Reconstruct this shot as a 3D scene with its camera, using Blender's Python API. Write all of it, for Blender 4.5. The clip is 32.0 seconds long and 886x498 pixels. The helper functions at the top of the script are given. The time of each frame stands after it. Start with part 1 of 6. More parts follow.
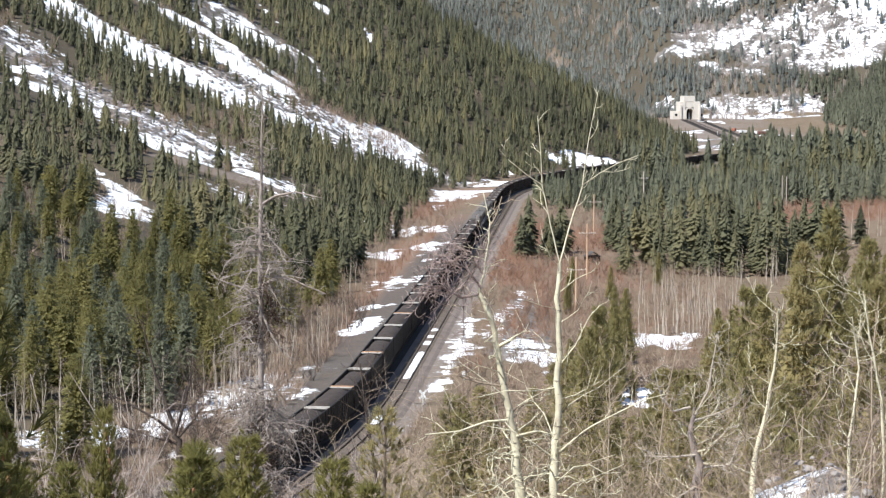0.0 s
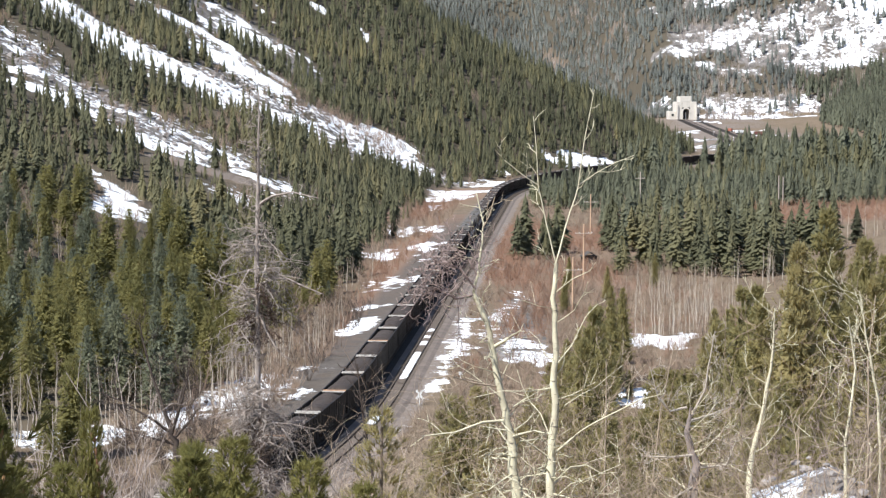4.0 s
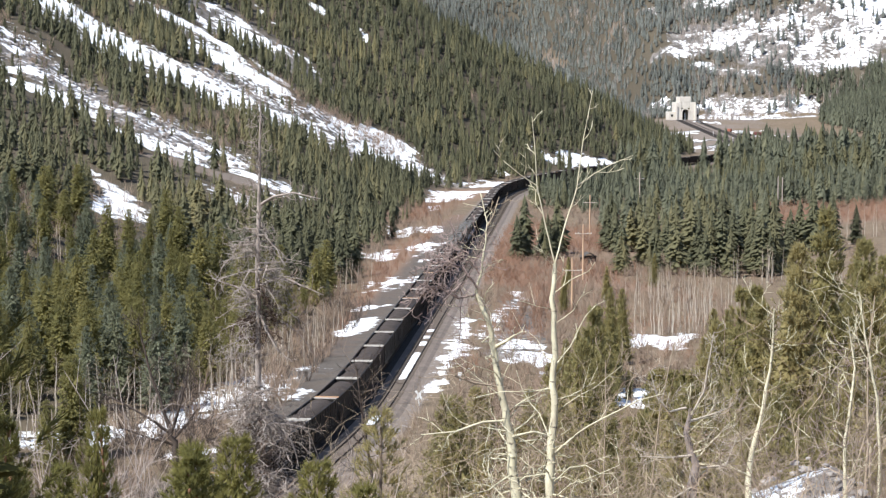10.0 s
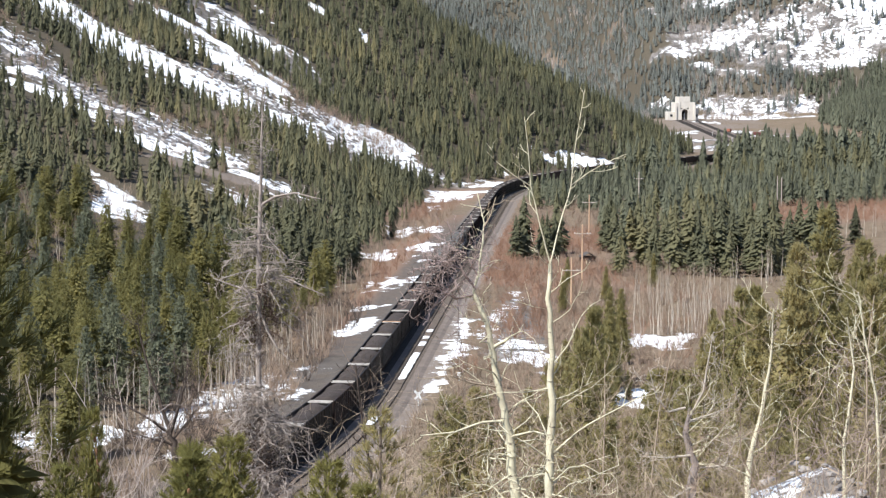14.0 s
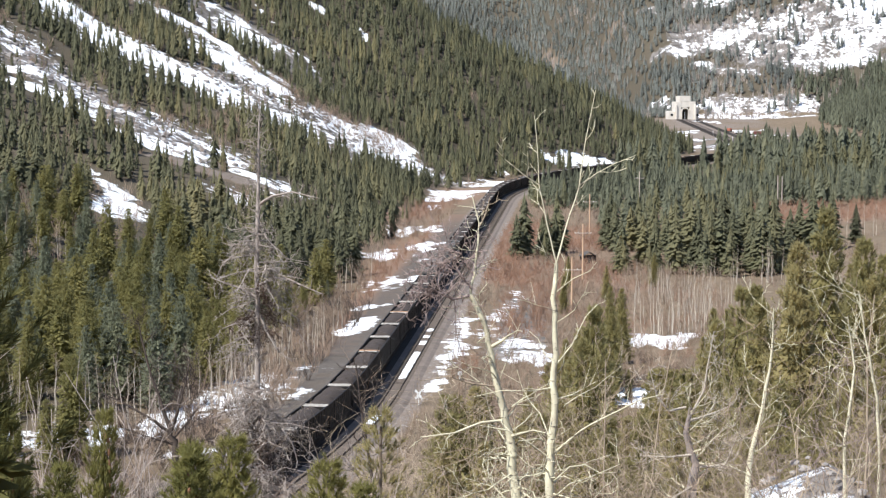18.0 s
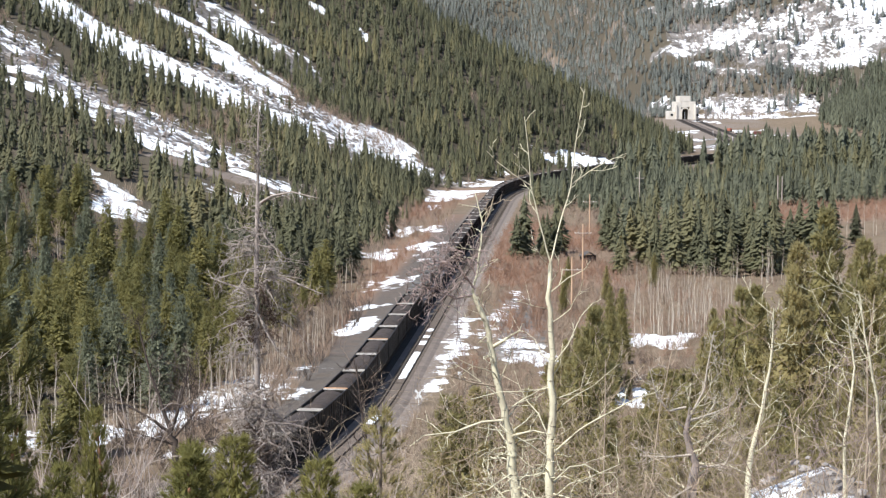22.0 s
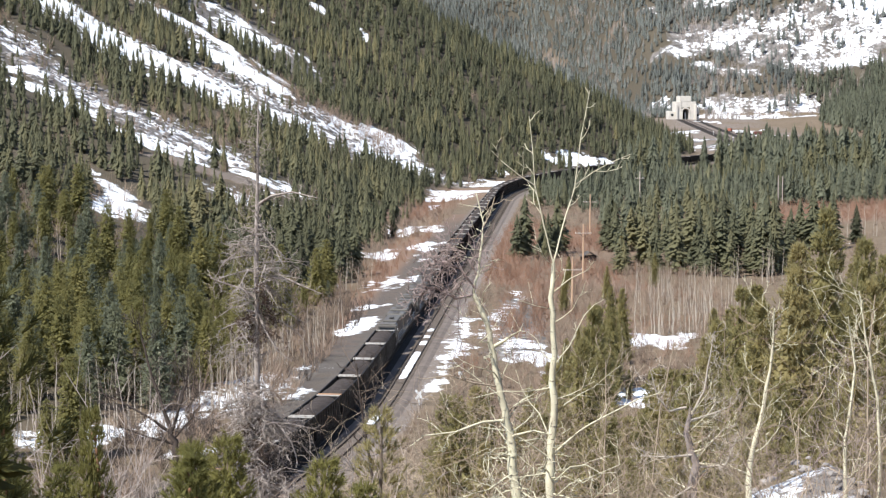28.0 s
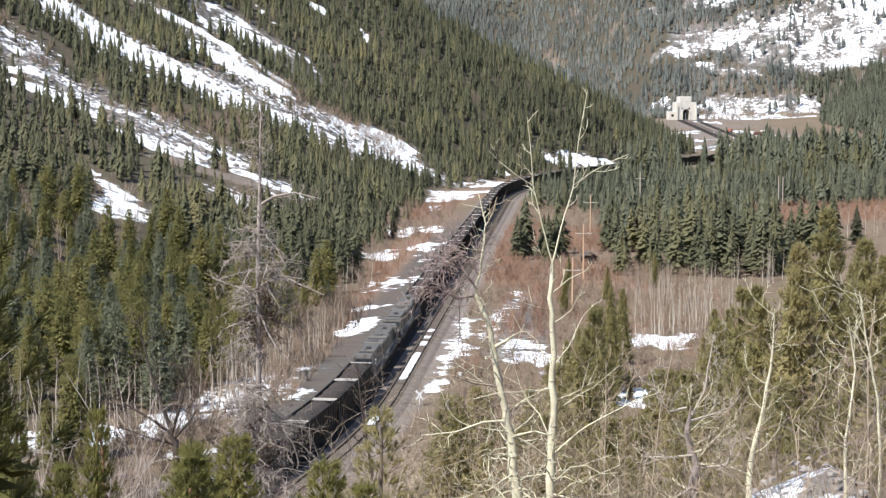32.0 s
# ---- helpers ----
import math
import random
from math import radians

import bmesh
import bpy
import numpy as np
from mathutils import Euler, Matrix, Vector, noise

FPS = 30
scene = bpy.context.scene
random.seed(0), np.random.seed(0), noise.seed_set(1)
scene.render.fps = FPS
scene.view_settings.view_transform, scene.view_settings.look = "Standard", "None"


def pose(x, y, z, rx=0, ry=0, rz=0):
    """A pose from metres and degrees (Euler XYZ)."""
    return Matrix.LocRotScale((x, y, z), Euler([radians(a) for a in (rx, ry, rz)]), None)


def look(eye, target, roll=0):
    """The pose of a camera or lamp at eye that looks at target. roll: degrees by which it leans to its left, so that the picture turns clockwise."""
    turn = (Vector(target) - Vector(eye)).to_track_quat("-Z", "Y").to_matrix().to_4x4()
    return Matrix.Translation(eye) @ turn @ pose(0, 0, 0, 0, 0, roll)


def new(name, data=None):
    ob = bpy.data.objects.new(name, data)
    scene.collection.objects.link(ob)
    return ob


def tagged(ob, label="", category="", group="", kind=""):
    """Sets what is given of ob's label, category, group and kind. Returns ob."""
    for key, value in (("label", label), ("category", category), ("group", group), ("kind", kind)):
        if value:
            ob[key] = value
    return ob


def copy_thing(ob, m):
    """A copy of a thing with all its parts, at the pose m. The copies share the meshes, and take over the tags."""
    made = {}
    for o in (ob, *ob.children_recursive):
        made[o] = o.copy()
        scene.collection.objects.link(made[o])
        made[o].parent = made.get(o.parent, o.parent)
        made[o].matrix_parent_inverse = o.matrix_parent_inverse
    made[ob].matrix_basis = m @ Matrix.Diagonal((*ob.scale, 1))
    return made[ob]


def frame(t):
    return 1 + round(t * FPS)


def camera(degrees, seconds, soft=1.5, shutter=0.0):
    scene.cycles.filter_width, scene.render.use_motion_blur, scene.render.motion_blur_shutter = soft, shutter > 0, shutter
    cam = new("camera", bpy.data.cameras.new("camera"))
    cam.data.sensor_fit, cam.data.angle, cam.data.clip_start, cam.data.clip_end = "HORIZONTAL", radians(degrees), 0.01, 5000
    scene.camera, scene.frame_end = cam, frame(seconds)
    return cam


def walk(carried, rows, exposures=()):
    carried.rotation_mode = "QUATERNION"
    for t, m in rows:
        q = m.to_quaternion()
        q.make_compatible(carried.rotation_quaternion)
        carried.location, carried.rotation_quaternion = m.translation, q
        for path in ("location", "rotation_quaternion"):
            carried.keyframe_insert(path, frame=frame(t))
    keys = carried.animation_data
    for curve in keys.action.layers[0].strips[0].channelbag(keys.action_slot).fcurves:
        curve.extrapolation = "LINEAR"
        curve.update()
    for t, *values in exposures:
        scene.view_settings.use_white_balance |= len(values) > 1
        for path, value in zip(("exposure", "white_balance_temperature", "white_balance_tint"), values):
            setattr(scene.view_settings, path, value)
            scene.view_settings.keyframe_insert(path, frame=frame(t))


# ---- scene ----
import colorsys
import itertools

# ---- camera: it stands on the hill and is nudged round a little ----
FIELD = 28.38
cam = camera(FIELD, 32.0, soft=1.3)
TILT = -4.482
# seconds, pan in hundredths of a degree to the left, tilt in hundredths of a degree
PAN = [(0, 14, 0), (1.0, 14, 0), (1.5, 12, 0), (2, 11, 0), (2.5, 9, 0), (3, 6.2, 0), (3.5, 4.5, 1), (4.5, 1.5, 0), (5.5, 0, 0), (8, 0, 0),
       (9, 0, 1), (10, 0.8, 2), (10.5, 2.5, 2), (11.5, 2, 2), (12, 0.5, 2), (13, -2.2, 2), (14, -1.5, 2), (14.5, 0, 1), (16.5, 0, 0),
       (22, 0, 0), (22.5, 2.2, 0), (23.5, 4, 1), (24.2, 3, 0), (25, 0, 0), (25.5, -2, 0), (27.5, 2.4, 0), (28.5, 0.6, 1), (29, 2.2, 2),
       (30, 2.5, 2), (30.5, 2.5, 0.5), (31.5, 2.5, 1), (32, 2.5, 1.6)]
walk(cam, [(t, pose(0, 0, 40.0, 90 + TILT + v / 100, 0, a / 100)) for t, a, v in PAN], [(0, 0.97), (32, 0.97)])

# ---- daylight: high spring sun behind the camera's left shoulder ----
SUN_EL, SUN_X, SUN_Y = radians(53), -0.72, -0.694
world = bpy.data.worlds.new("world")
scene.world = world
world.use_nodes = True
sky = world.node_tree.nodes.new("ShaderNodeTexSky")
sky.sky_type, sky.sun_disc = "NISHITA", False
sky.sun_elevation, sky.sun_rotation = SUN_EL, math.atan2(SUN_X, SUN_Y)
sky.altitude, sky.dust_density, sky.ozone_density = 2000, 2.2, 0.8
background = world.node_tree.nodes["Background"]
background.inputs["Strength"].default_value = 0.118
world.node_tree.links.new(sky.outputs[0], background.inputs["Color"])
sun = new("sun", bpy.data.lights.new("sun", "SUN"))
sun.data.energy, sun.data.angle, sun.data.color = 4.1, radians(0.55), (0.99, 0.98, 0.955)
sun.matrix_world = look((SUN_X * math.cos(SUN_EL) * 500, SUN_Y * math.cos(SUN_EL) * 500, math.sin(SUN_EL) * 500), (0, 0, 0))


# ---- materials ----
class Nodes:
    """Short hand for building a node material."""

    def __init__(self, name):
        self.mat = bpy.data.materials.new(name)
        self.mat.use_nodes = True
        self.tree = self.mat.node_tree
        self.bsdf = self.tree.nodes["Principled BSDF"]

    def add(self, kind, **values):
        node = self.tree.nodes.new("ShaderNode" + kind)
        for key, value in values.items():
            if key in node.inputs:
                self.put(value, node.inputs[key])
        return node

    def put(self, value, socket):
        if isinstance(value, bpy.types.NodeSocket):
            self.tree.links.new(value, socket)
        else:
            socket.default_value = value

    def noise(self, scale, detail=4.0, rough_=0.55, vector=None):
        node = self.add("TexNoise", Scale=scale, Detail=detail, Roughness=rough_)
        node.inputs["Vector"].default_value = (0, 0, 0)
        self.put(vector if vector is not None else self.place(), node.inputs["Vector"])
        return node.outputs["Fac"]

    def place(self):
        return self.add("NewGeometry").outputs["Position"]

    def local(self):
        return self.add("TexCoord").outputs["Object"]

    def mix(self, fac, a, b):
        node = self.tree.nodes.new("ShaderNodeMix")
        node.data_type = "RGBA"
        self.put(fac, node.inputs[0])
        self.put(a, node.inputs[6])
        self.put(b, node.inputs[7])
        return node.outputs[2]

    def math(self, op, a, b=0.0, c=0.0):
        node = self.tree.nodes.new("ShaderNodeMath")
        node.operation = op
        for socket, value in zip(node.inputs, (a, b, c)):
            self.put(value, socket)
        return node.outputs[0]

    def ramp(self, fac, low, high, to_low=0.0, to_high=1.0):
        node = self.add("MapRange", Value=fac)
        for key, value in (("From Min", low), ("From Max", high), ("To Min", to_low), ("To Max", to_high)):
            node.inputs[key].default_value = value
        return node.outputs[0]

    def attr(self, name):
        node = self.tree.nodes.new("ShaderNodeAttribute")
        node.attribute_name = name
        return node

    def bump(self, height, strength=0.5, distance=0.05):
        node = self.add("Bump", Strength=strength, Distance=distance, Height=height)
        self.put(node.outputs[0], self.bsdf.inputs["Normal"])

    def done(self, colour, roughness=0.85, metallic=0.0, specular=0.3):
        self.put(colour, self.bsdf.inputs["Base Color"])
        self.put(roughness, self.bsdf.inputs["Roughness"])
        self.put(metallic, self.bsdf.inputs["Metallic"])
        self.bsdf.inputs["Specular IOR Level"].default_value = specular
        return self.mat


def rgb(r, g, b):
    return (r, g, b, 1.0)


def plain(name, a, b, scale=6.0, roughness=0.8, metallic=0.0, bump=0.0, own=False, spread=0.0):
    """Two tones that mix in blotches and in grain."""
    n = Nodes(name)
    at = n.local() if own else n.place()
    blotch = n.ramp(n.noise(scale, 5, 0.65, at), 0.3, 0.7)
    grain = n.noise(scale * 14, 3, 0.6, at)
    colour = n.mix(blotch, rgb(*a), rgb(*b))
    colour = n.mix(n.ramp(grain, 0.3, 0.8, 0.0, 0.35), colour, rgb(*[0.55 * c for c in a]))
    if spread:
        chance = n.add("ObjectInfo").outputs["Random"]
        colour = n.mix(n.math("MULTIPLY", chance, spread), colour, rgb(*[0.35 * c for c in b]))
    if bump:
        n.bump(grain, 0.6, bump)
    return n.done(colour, roughness, metallic)


def make_ground():
    n = Nodes("ground")
    at = n.place()
    cover = n.attr("cover").outputs["Color"]
    sep = n.tree.nodes.new("ShaderNodeSeparateColor")
    n.put(cover, sep.inputs[0])
    snow, gravel, rock = sep.outputs[0], sep.outputs[1], sep.outputs[2]
    brush = n.attr("brush").outputs["Fac"]
    fine, mid, wide = n.noise(2.6, 6, 0.7, at), n.noise(0.35, 5, 0.6, at), n.noise(0.05, 4, 0.55, at)
    litter = n.mix(n.ramp(mid, 0.3, 0.7), rgb(0.095, 0.070, 0.048), rgb(0.225, 0.168, 0.115))
    litter = n.mix(n.ramp(wide, 0.35, 0.7), litter, rgb(0.135, 0.102, 0.066))
    litter = n.mix(n.ramp(brush, 0.2, 0.7, 0.0, 0.9), litter, rgb(0.188, 0.120, 0.084))
    # forest floor: litter colour, darkened further for shade under the trees
    litter = n.mix(n.math("MULTIPLY", n.attr("shaded_duff").outputs["Fac"], n.ramp(mid, 0.25, 0.6, 0.55, 0.95)), litter, rgb(0.068, 0.058, 0.040))
    stones = n.mix(n.ramp(fine, 0.3, 0.75), rgb(0.125, 0.102, 0.086), rgb(0.235, 0.198, 0.168))
    stones = n.mix(n.ramp(mid, 0.4, 0.75, 0, 0.5), stones, rgb(0.175, 0.125, 0.088))
    colour = n.mix(n.ramp(n.math("ADD", gravel, n.math("MULTIPLY", n.math("SUBTRACT", mid, 0.5), 0.9)), 0.4, 0.6), litter, stones)
    crag = n.noise(0.11, 9, 0.72, at)
    boulders = n.mix(n.ramp(crag, 0.38, 0.62), rgb(0.075, 0.068, 0.062), rgb(0.25, 0.225, 0.205))
    colour = n.mix(n.ramp(n.math("ADD", rock, n.math("MULTIPLY", n.math("SUBTRACT", mid, 0.5), 1.0)), 0.4, 0.62), colour, boulders)
    ragged = n.math("ADD", n.math("MULTIPLY", n.math("SUBTRACT", mid, 0.5), 1.25), n.math("MULTIPLY", n.math("SUBTRACT", fine, 0.5), 0.55))
    ragged = n.math("ADD", ragged, n.math("MULTIPLY", n.math("SUBTRACT", crag, 0.5), n.math("MULTIPLY", rock, 2.6)))
    lies = n.ramp(n.math("ADD", snow, ragged), 0.46, 0.54)
    white = n.mix(n.ramp(wide, 0.3, 0.8), rgb(0.86, 0.88, 0.90), rgb(0.78, 0.79, 0.80))
    white = n.mix(n.ramp(fine, 0.62, 0.85, 0.0, 0.25), white, rgb(0.45, 0.40, 0.34))
    bank_dark = n.math("MULTIPLY", n.attr("bank_dark").outputs["Fac"], n.ramp(mid, 0.25, 0.6, 0.6, 1.0))
    colour = n.mix(bank_dark, colour, n.mix(n.ramp(fine, 0.3, 0.7), rgb(0.066, 0.056, 0.048), rgb(0.115, 0.099, 0.086)))
    colour = n.mix(lies, colour, white)
    n.bump(n.math("ADD", n.math("MULTIPLY", mid, 1.0), n.math("MULTIPLY", fine, 0.35)), 0.9, 0.5)
    return n.done(colour, n.ramp(lies, 0, 1, 0.95, 0.6), 0.0, 0.25)


def make_foliage(name, dark, light, odd, through_=0.38):
    """Needles: dark inside, lighter tips; each tree has its own tint."""
    n = Nodes(name)
    tint = n.attr("tint").outputs["Fac"]
    grain = n.noise(3.0, 4, 0.7)
    clump = n.noise(0.7, 3, 0.6)
    colour = n.mix(n.ramp(n.math("ADD", n.math("MULTIPLY", grain, 0.6), n.math("MULTIPLY", clump, 0.4)), 0.32, 0.68), rgb(*dark), rgb(*light))
    colour = n.mix(n.ramp(tint, 0.45, 1.0, 0.0, 0.85), colour, rgb(*odd))
    colour = n.mix(n.ramp(tint, 0.0, 0.4, 0.55, 0.0), colour, rgb(*[0.5 * c for c in dark]))
    n.done(colour, 0.75, 0.0, 0.2)
    glow = n.add("BsdfTranslucent", Color=colour)
    both = n.add("MixShader", Fac=through_)
    n.tree.links.new(n.bsdf.outputs[0], both.inputs[1])
    n.tree.links.new(glow.outputs[0], both.inputs[2])
    n.tree.links.new(both.outputs[0], n.tree.nodes["Material Output"].inputs["Surface"])
    return n.mat


def make_aspen():
    """Pale greenish bark with dark knots and rings."""
    n = Nodes("aspen_bark")
    at = n.place()
    base = n.mix(n.ramp(n.noise(2.2, 4, 0.6, at), 0.35, 0.65), rgb(0.66, 0.61, 0.43), rgb(0.46, 0.41, 0.29))
    stretch = n.add("Mapping", Vector=at)
    stretch.inputs["Scale"].default_value = (3.0, 3.0, 11.0)
    scars = n.ramp(n.noise(1.6, 3, 0.6, stretch.outputs[0]), 0.60, 0.68)
    colour = n.mix(n.math("MULTIPLY", scars, 0.85), base, rgb(0.11, 0.09, 0.075))
    n.bump(scars, 0.4, 0.02)
    return n.done(colour, 0.75)


M = {
    "ground": make_ground(),
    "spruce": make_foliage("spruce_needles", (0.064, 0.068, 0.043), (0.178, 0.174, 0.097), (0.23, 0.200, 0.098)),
    # blue-green needles, lightened to carry some distance haze in the colour
    "hazy_blue_spruce": make_foliage("hazy_blue_spruce_needles", (0.082, 0.090, 0.064), (0.220, 0.225, 0.145), (0.25, 0.235, 0.13)),
    # brighter copy of the spruce needles, with sunlight put into the colour
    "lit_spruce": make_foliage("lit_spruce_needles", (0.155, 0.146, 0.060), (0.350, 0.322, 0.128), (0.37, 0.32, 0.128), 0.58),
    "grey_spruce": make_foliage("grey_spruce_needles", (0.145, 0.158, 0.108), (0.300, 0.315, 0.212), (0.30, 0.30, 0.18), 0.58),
    "young_pine": make_foliage("young_pine_needles", (0.085, 0.088, 0.030), (0.300, 0.275, 0.090), (0.35, 0.295, 0.10), 0.45),
    # distance haze is mixed into these needles: paler and bluer than spruce
    "hazy_mountain_spruce": make_foliage("hazy_mountain_spruce_needles", (0.136, 0.146, 0.130), (0.262, 0.272, 0.238), (0.285, 0.262, 0.23)),
    "pine": make_foliage("pine_needles", (0.235, 0.207, 0.096), (0.440, 0.388, 0.172), (0.46, 0.375, 0.19), 0.58),
    "bark": plain("bark", (0.13, 0.095, 0.07), (0.26, 0.21, 0.16), 3.0, 0.9, 0, 0.02),
    "aspen_bark": make_aspen(),
    "twig": plain("twig", (0.42, 0.335, 0.235), (0.28, 0.215, 0.16), 2.0, 0.85),
    "grove_bark": plain("grove_bark", (0.52, 0.455, 0.37), (0.36, 0.305, 0.25), 1.5, 0.85),
    "dead_needles": plain("dead_needles", (0.13, 0.085, 0.062), (0.075, 0.05, 0.038), 3.0, 0.9),
    "dead_bark": plain("dead_bark", (0.32, 0.265, 0.235), (0.15, 0.122, 0.108), 3.0, 0.9, 0, 0.02),
    "grey_twig": plain("grey_twig", (0.40, 0.335, 0.29), (0.24, 0.195, 0.165), 2.0, 0.85),
    "plum_twig": plain("plum_twig", (0.36, 0.275, 0.245), (0.24, 0.178, 0.155), 2.0, 0.85),
    "grey_wood": plain("grey_wood", (0.45, 0.385, 0.335), (0.25, 0.205, 0.175), 3.0, 0.9, 0, 0.02),
    "dark_twig": plain("dark_twig", (0.060, 0.046, 0.038), (0.10, 0.075, 0.06), 2.0, 0.85),
    "willow": plain("willow", (0.31, 0.178, 0.115), (0.22, 0.130, 0.088), 0.3, 0.85),
    "brush": plain("brush", (0.32, 0.235, 0.17), (0.21, 0.15, 0.112), 0.3, 0.9),
    "ballast": plain("ballast", (0.185, 0.150, 0.126), (0.105, 0.085, 0.072), 0.5, 0.95, 0, 0.06),
    # black enough to hold the train's painted shadow; the yard siding shares it
    "shadow_black_ballast": plain("shadow_black_ballast", (0.019, 0.0145, 0.011), (0.035, 0.027, 0.021), 0.6, 0.95, 0, 0.06),
    "tie": plain("tie", (0.085, 0.068, 0.055), (0.13, 0.105, 0.085), 2.0, 0.9),
    "rail": plain("rail", (0.035, 0.026, 0.021), (0.055, 0.040, 0.032), 2.0, 0.6, 0.3),
    "stone": plain("stone", (0.34, 0.31, 0.285), (0.20, 0.18, 0.165), 1.2, 0.9, 0, 0.03),
    "snow": plain("snow", (0.86, 0.88, 0.90), (0.76, 0.77, 0.78), 0.7, 0.6, 0, 0.04),
    "coal": plain("coal", (0.036, 0.027, 0.022), (0.070, 0.054, 0.044), 1.2, 0.8, 0, 0.12),
    "car_black": plain("car_black", (0.008, 0.0072, 0.0065), (0.021, 0.017, 0.014), 0.7, 0.65, 0.0, 0, True, 0.5),
    "car_brown": plain("car_brown", (0.034, 0.018, 0.013), (0.018, 0.012, 0.010), 0.7, 0.7, 0.0, 0, True, 0.3),
    "silver": plain("silver", (0.60, 0.57, 0.52), (0.30, 0.26, 0.22), 2.5, 0.5, 0.15),
    "rust": plain("rust", (0.62, 0.36, 0.20), (0.32, 0.19, 0.12), 1.5, 0.7),
    "steel": plain("steel", (0.035, 0.032, 0.03), (0.075, 0.065, 0.058), 2.0, 0.6, 0.3),
    "loco_grey": plain("loco_grey", (0.128, 0.118, 0.104), (0.075, 0.068, 0.060), 0.8, 0.6),
    "loco_dark": plain("loco_dark", (0.06, 0.055, 0.05), (0.11, 0.09, 0.07), 1.0, 0.55),
    "loco_orange": plain("loco_orange", (0.42, 0.16, 0.075), (0.16, 0.075, 0.045), 1.0, 0.55),
    "glass": plain("dark_glass", (0.02, 0.025, 0.03), (0.03, 0.035, 0.04), 2.0, 0.1),
    "concrete": plain("concrete", (0.66, 0.61, 0.53), (0.55, 0.50, 0.43), 0.25, 0.9, 0, 0.05),
    "soot": plain("soot", (0.03, 0.028, 0.026), (0.06, 0.055, 0.05), 0.4, 0.95),
    "pole": plain("pole", (0.55, 0.37, 0.24), (0.44, 0.29, 0.19), 1.0, 0.85),
    "pale_wood": plain("pale_wood", (0.52, 0.45, 0.37), (0.40, 0.34, 0.28), 1.5, 0.85),
    "white": plain("white_paint", (0.80, 0.80, 0.78), (0.68, 0.67, 0.64), 2.0, 0.6),
    "orange": plain("orange_paint", (0.42, 0.15, 0.095), (0.32, 0.12, 0.08), 2.0, 0.55),
    "red": plain("red_paint", (0.20, 0.075, 0.065), (0.14, 0.06, 0.05), 2.0, 0.55),
    "cone": plain("cone", (0.36, 0.19, 0.10), (0.22, 0.12, 0.07), 20.0, 0.8),
}


# ---- the lie of the land: the line, the valley and its slopes ----
def smooth(a, b, x):
    t = np.clip((np.asarray(x, float) - a) / (b - a), 0, 1)
    return t * t * (3 - 2 * t)


def soft_max(a, b, k):
    h = np.clip(0.5 + 0.5 * (a - b) / k, 0, 1)
    return b + (a - b) * h + k * h * (1 - h)


def lattice(i, j, seed):
    v = np.sin(i * 127.1 + j * 311.7 + seed * 74.7) * 43758.5453
    return v - np.floor(v)


def value_noise(x, y, seed=0):
    x, y = np.asarray(x, float), np.asarray(y, float)
    i, j = np.floor(x), np.floor(y)
    u, v = x - i, y - j
    u, v = u * u * (3 - 2 * u), v * v * (3 - 2 * v)
    a, b = lattice(i, j, seed), lattice(i + 1, j, seed)
    c, d = lattice(i, j + 1, seed), lattice(i + 1, j + 1, seed)
    return a + (b - a) * u + (c - a) * v + (a - b - c + d) * u * v


def rough(x, y, size, octaves=4, seed=0):
    """Fractal noise about 0, within about -1 to 1, whose largest lumps are `size` metres wide."""
    total, weight, amp = 0.0, 0.0, 1.0
    for k in range(octaves):
        total = total + amp * (value_noise(x / size * 2 ** k + 17 * k, y / size * 2 ** k - 9 * k, seed + k) - 0.5)
        weight += amp
        amp *= 0.55
    return 2.6 * total / weight


EYE_Z = 40.0
STATION = np.arange(-420.0, 1321.0, 1.0)


def heading(s):
    """Degrees by which the line turns right of +y at station s."""
    near = np.clip(-s, 0, 160) * 0.150
    return 4.3 + near + 25.7 * np.clip((s - 395) / 225, 0, 1) - 28.3 * smooth(708, 940, s)


def level(s):
    """Height of the rails at station s."""
    return 2.0 + 0.0152 * np.clip(s, -400, 700) + 0.0275 * np.clip(s - 700, 0, 230) + 0.0405 * np.clip(s - 930, 0, 500)


_turn = np.radians(heading(STATION))
_x, _y = np.cumsum(np.sin(_turn)), np.cumsum(np.cos(_turn))
_zero = int(np.argmin(abs(STATION)))
LINE_X, LINE_Y = _x - _x[_zero] - 11.35, _y - _y[_zero] + 238.0
LINE_Z, LINE_H = level(STATION), heading(STATION)


def line_at(s, off=0.0):
    """A point of the line at station s, `off` metres to its right, and its heading in degrees."""
    h = np.interp(s, STATION, LINE_H)
    a = np.radians(h)
    return (np.interp(s, STATION, LINE_X) + off * np.cos(a), np.interp(s, STATION, LINE_Y) - off * np.sin(a),
            np.interp(s, STATION, LINE_Z), h)


# the train's own road leaves the tunnel line where the valley turns, and bends away behind the trees
_ext = np.arange(716.0, 1161.0, 1.0)
_eh = np.minimum(30.0 + 0.2 * (_ext - 715), 88.0)
_k = int(np.argmin(abs(STATION - 715)))
TRAIN_S = np.concatenate([STATION[:_k + 1], _ext])
TRAIN_X = np.concatenate([LINE_X[:_k + 1], LINE_X[_k] + np.cumsum(np.sin(np.radians(_eh)))])
TRAIN_Y = np.concatenate([LINE_Y[:_k + 1], LINE_Y[_k] + np.cumsum(np.cos(np.radians(_eh)))])
TRAIN_Z = np.concatenate([LINE_Z[:_k + 1], LINE_Z[_k] + 0.012 * (_ext - 715)])


def road_at(s):
    """A point of the train's road at station s."""
    return np.interp(s, TRAIN_S, TRAIN_X), np.interp(s, TRAIN_S, TRAIN_Y), np.interp(s, TRAIN_S, TRAIN_Z)


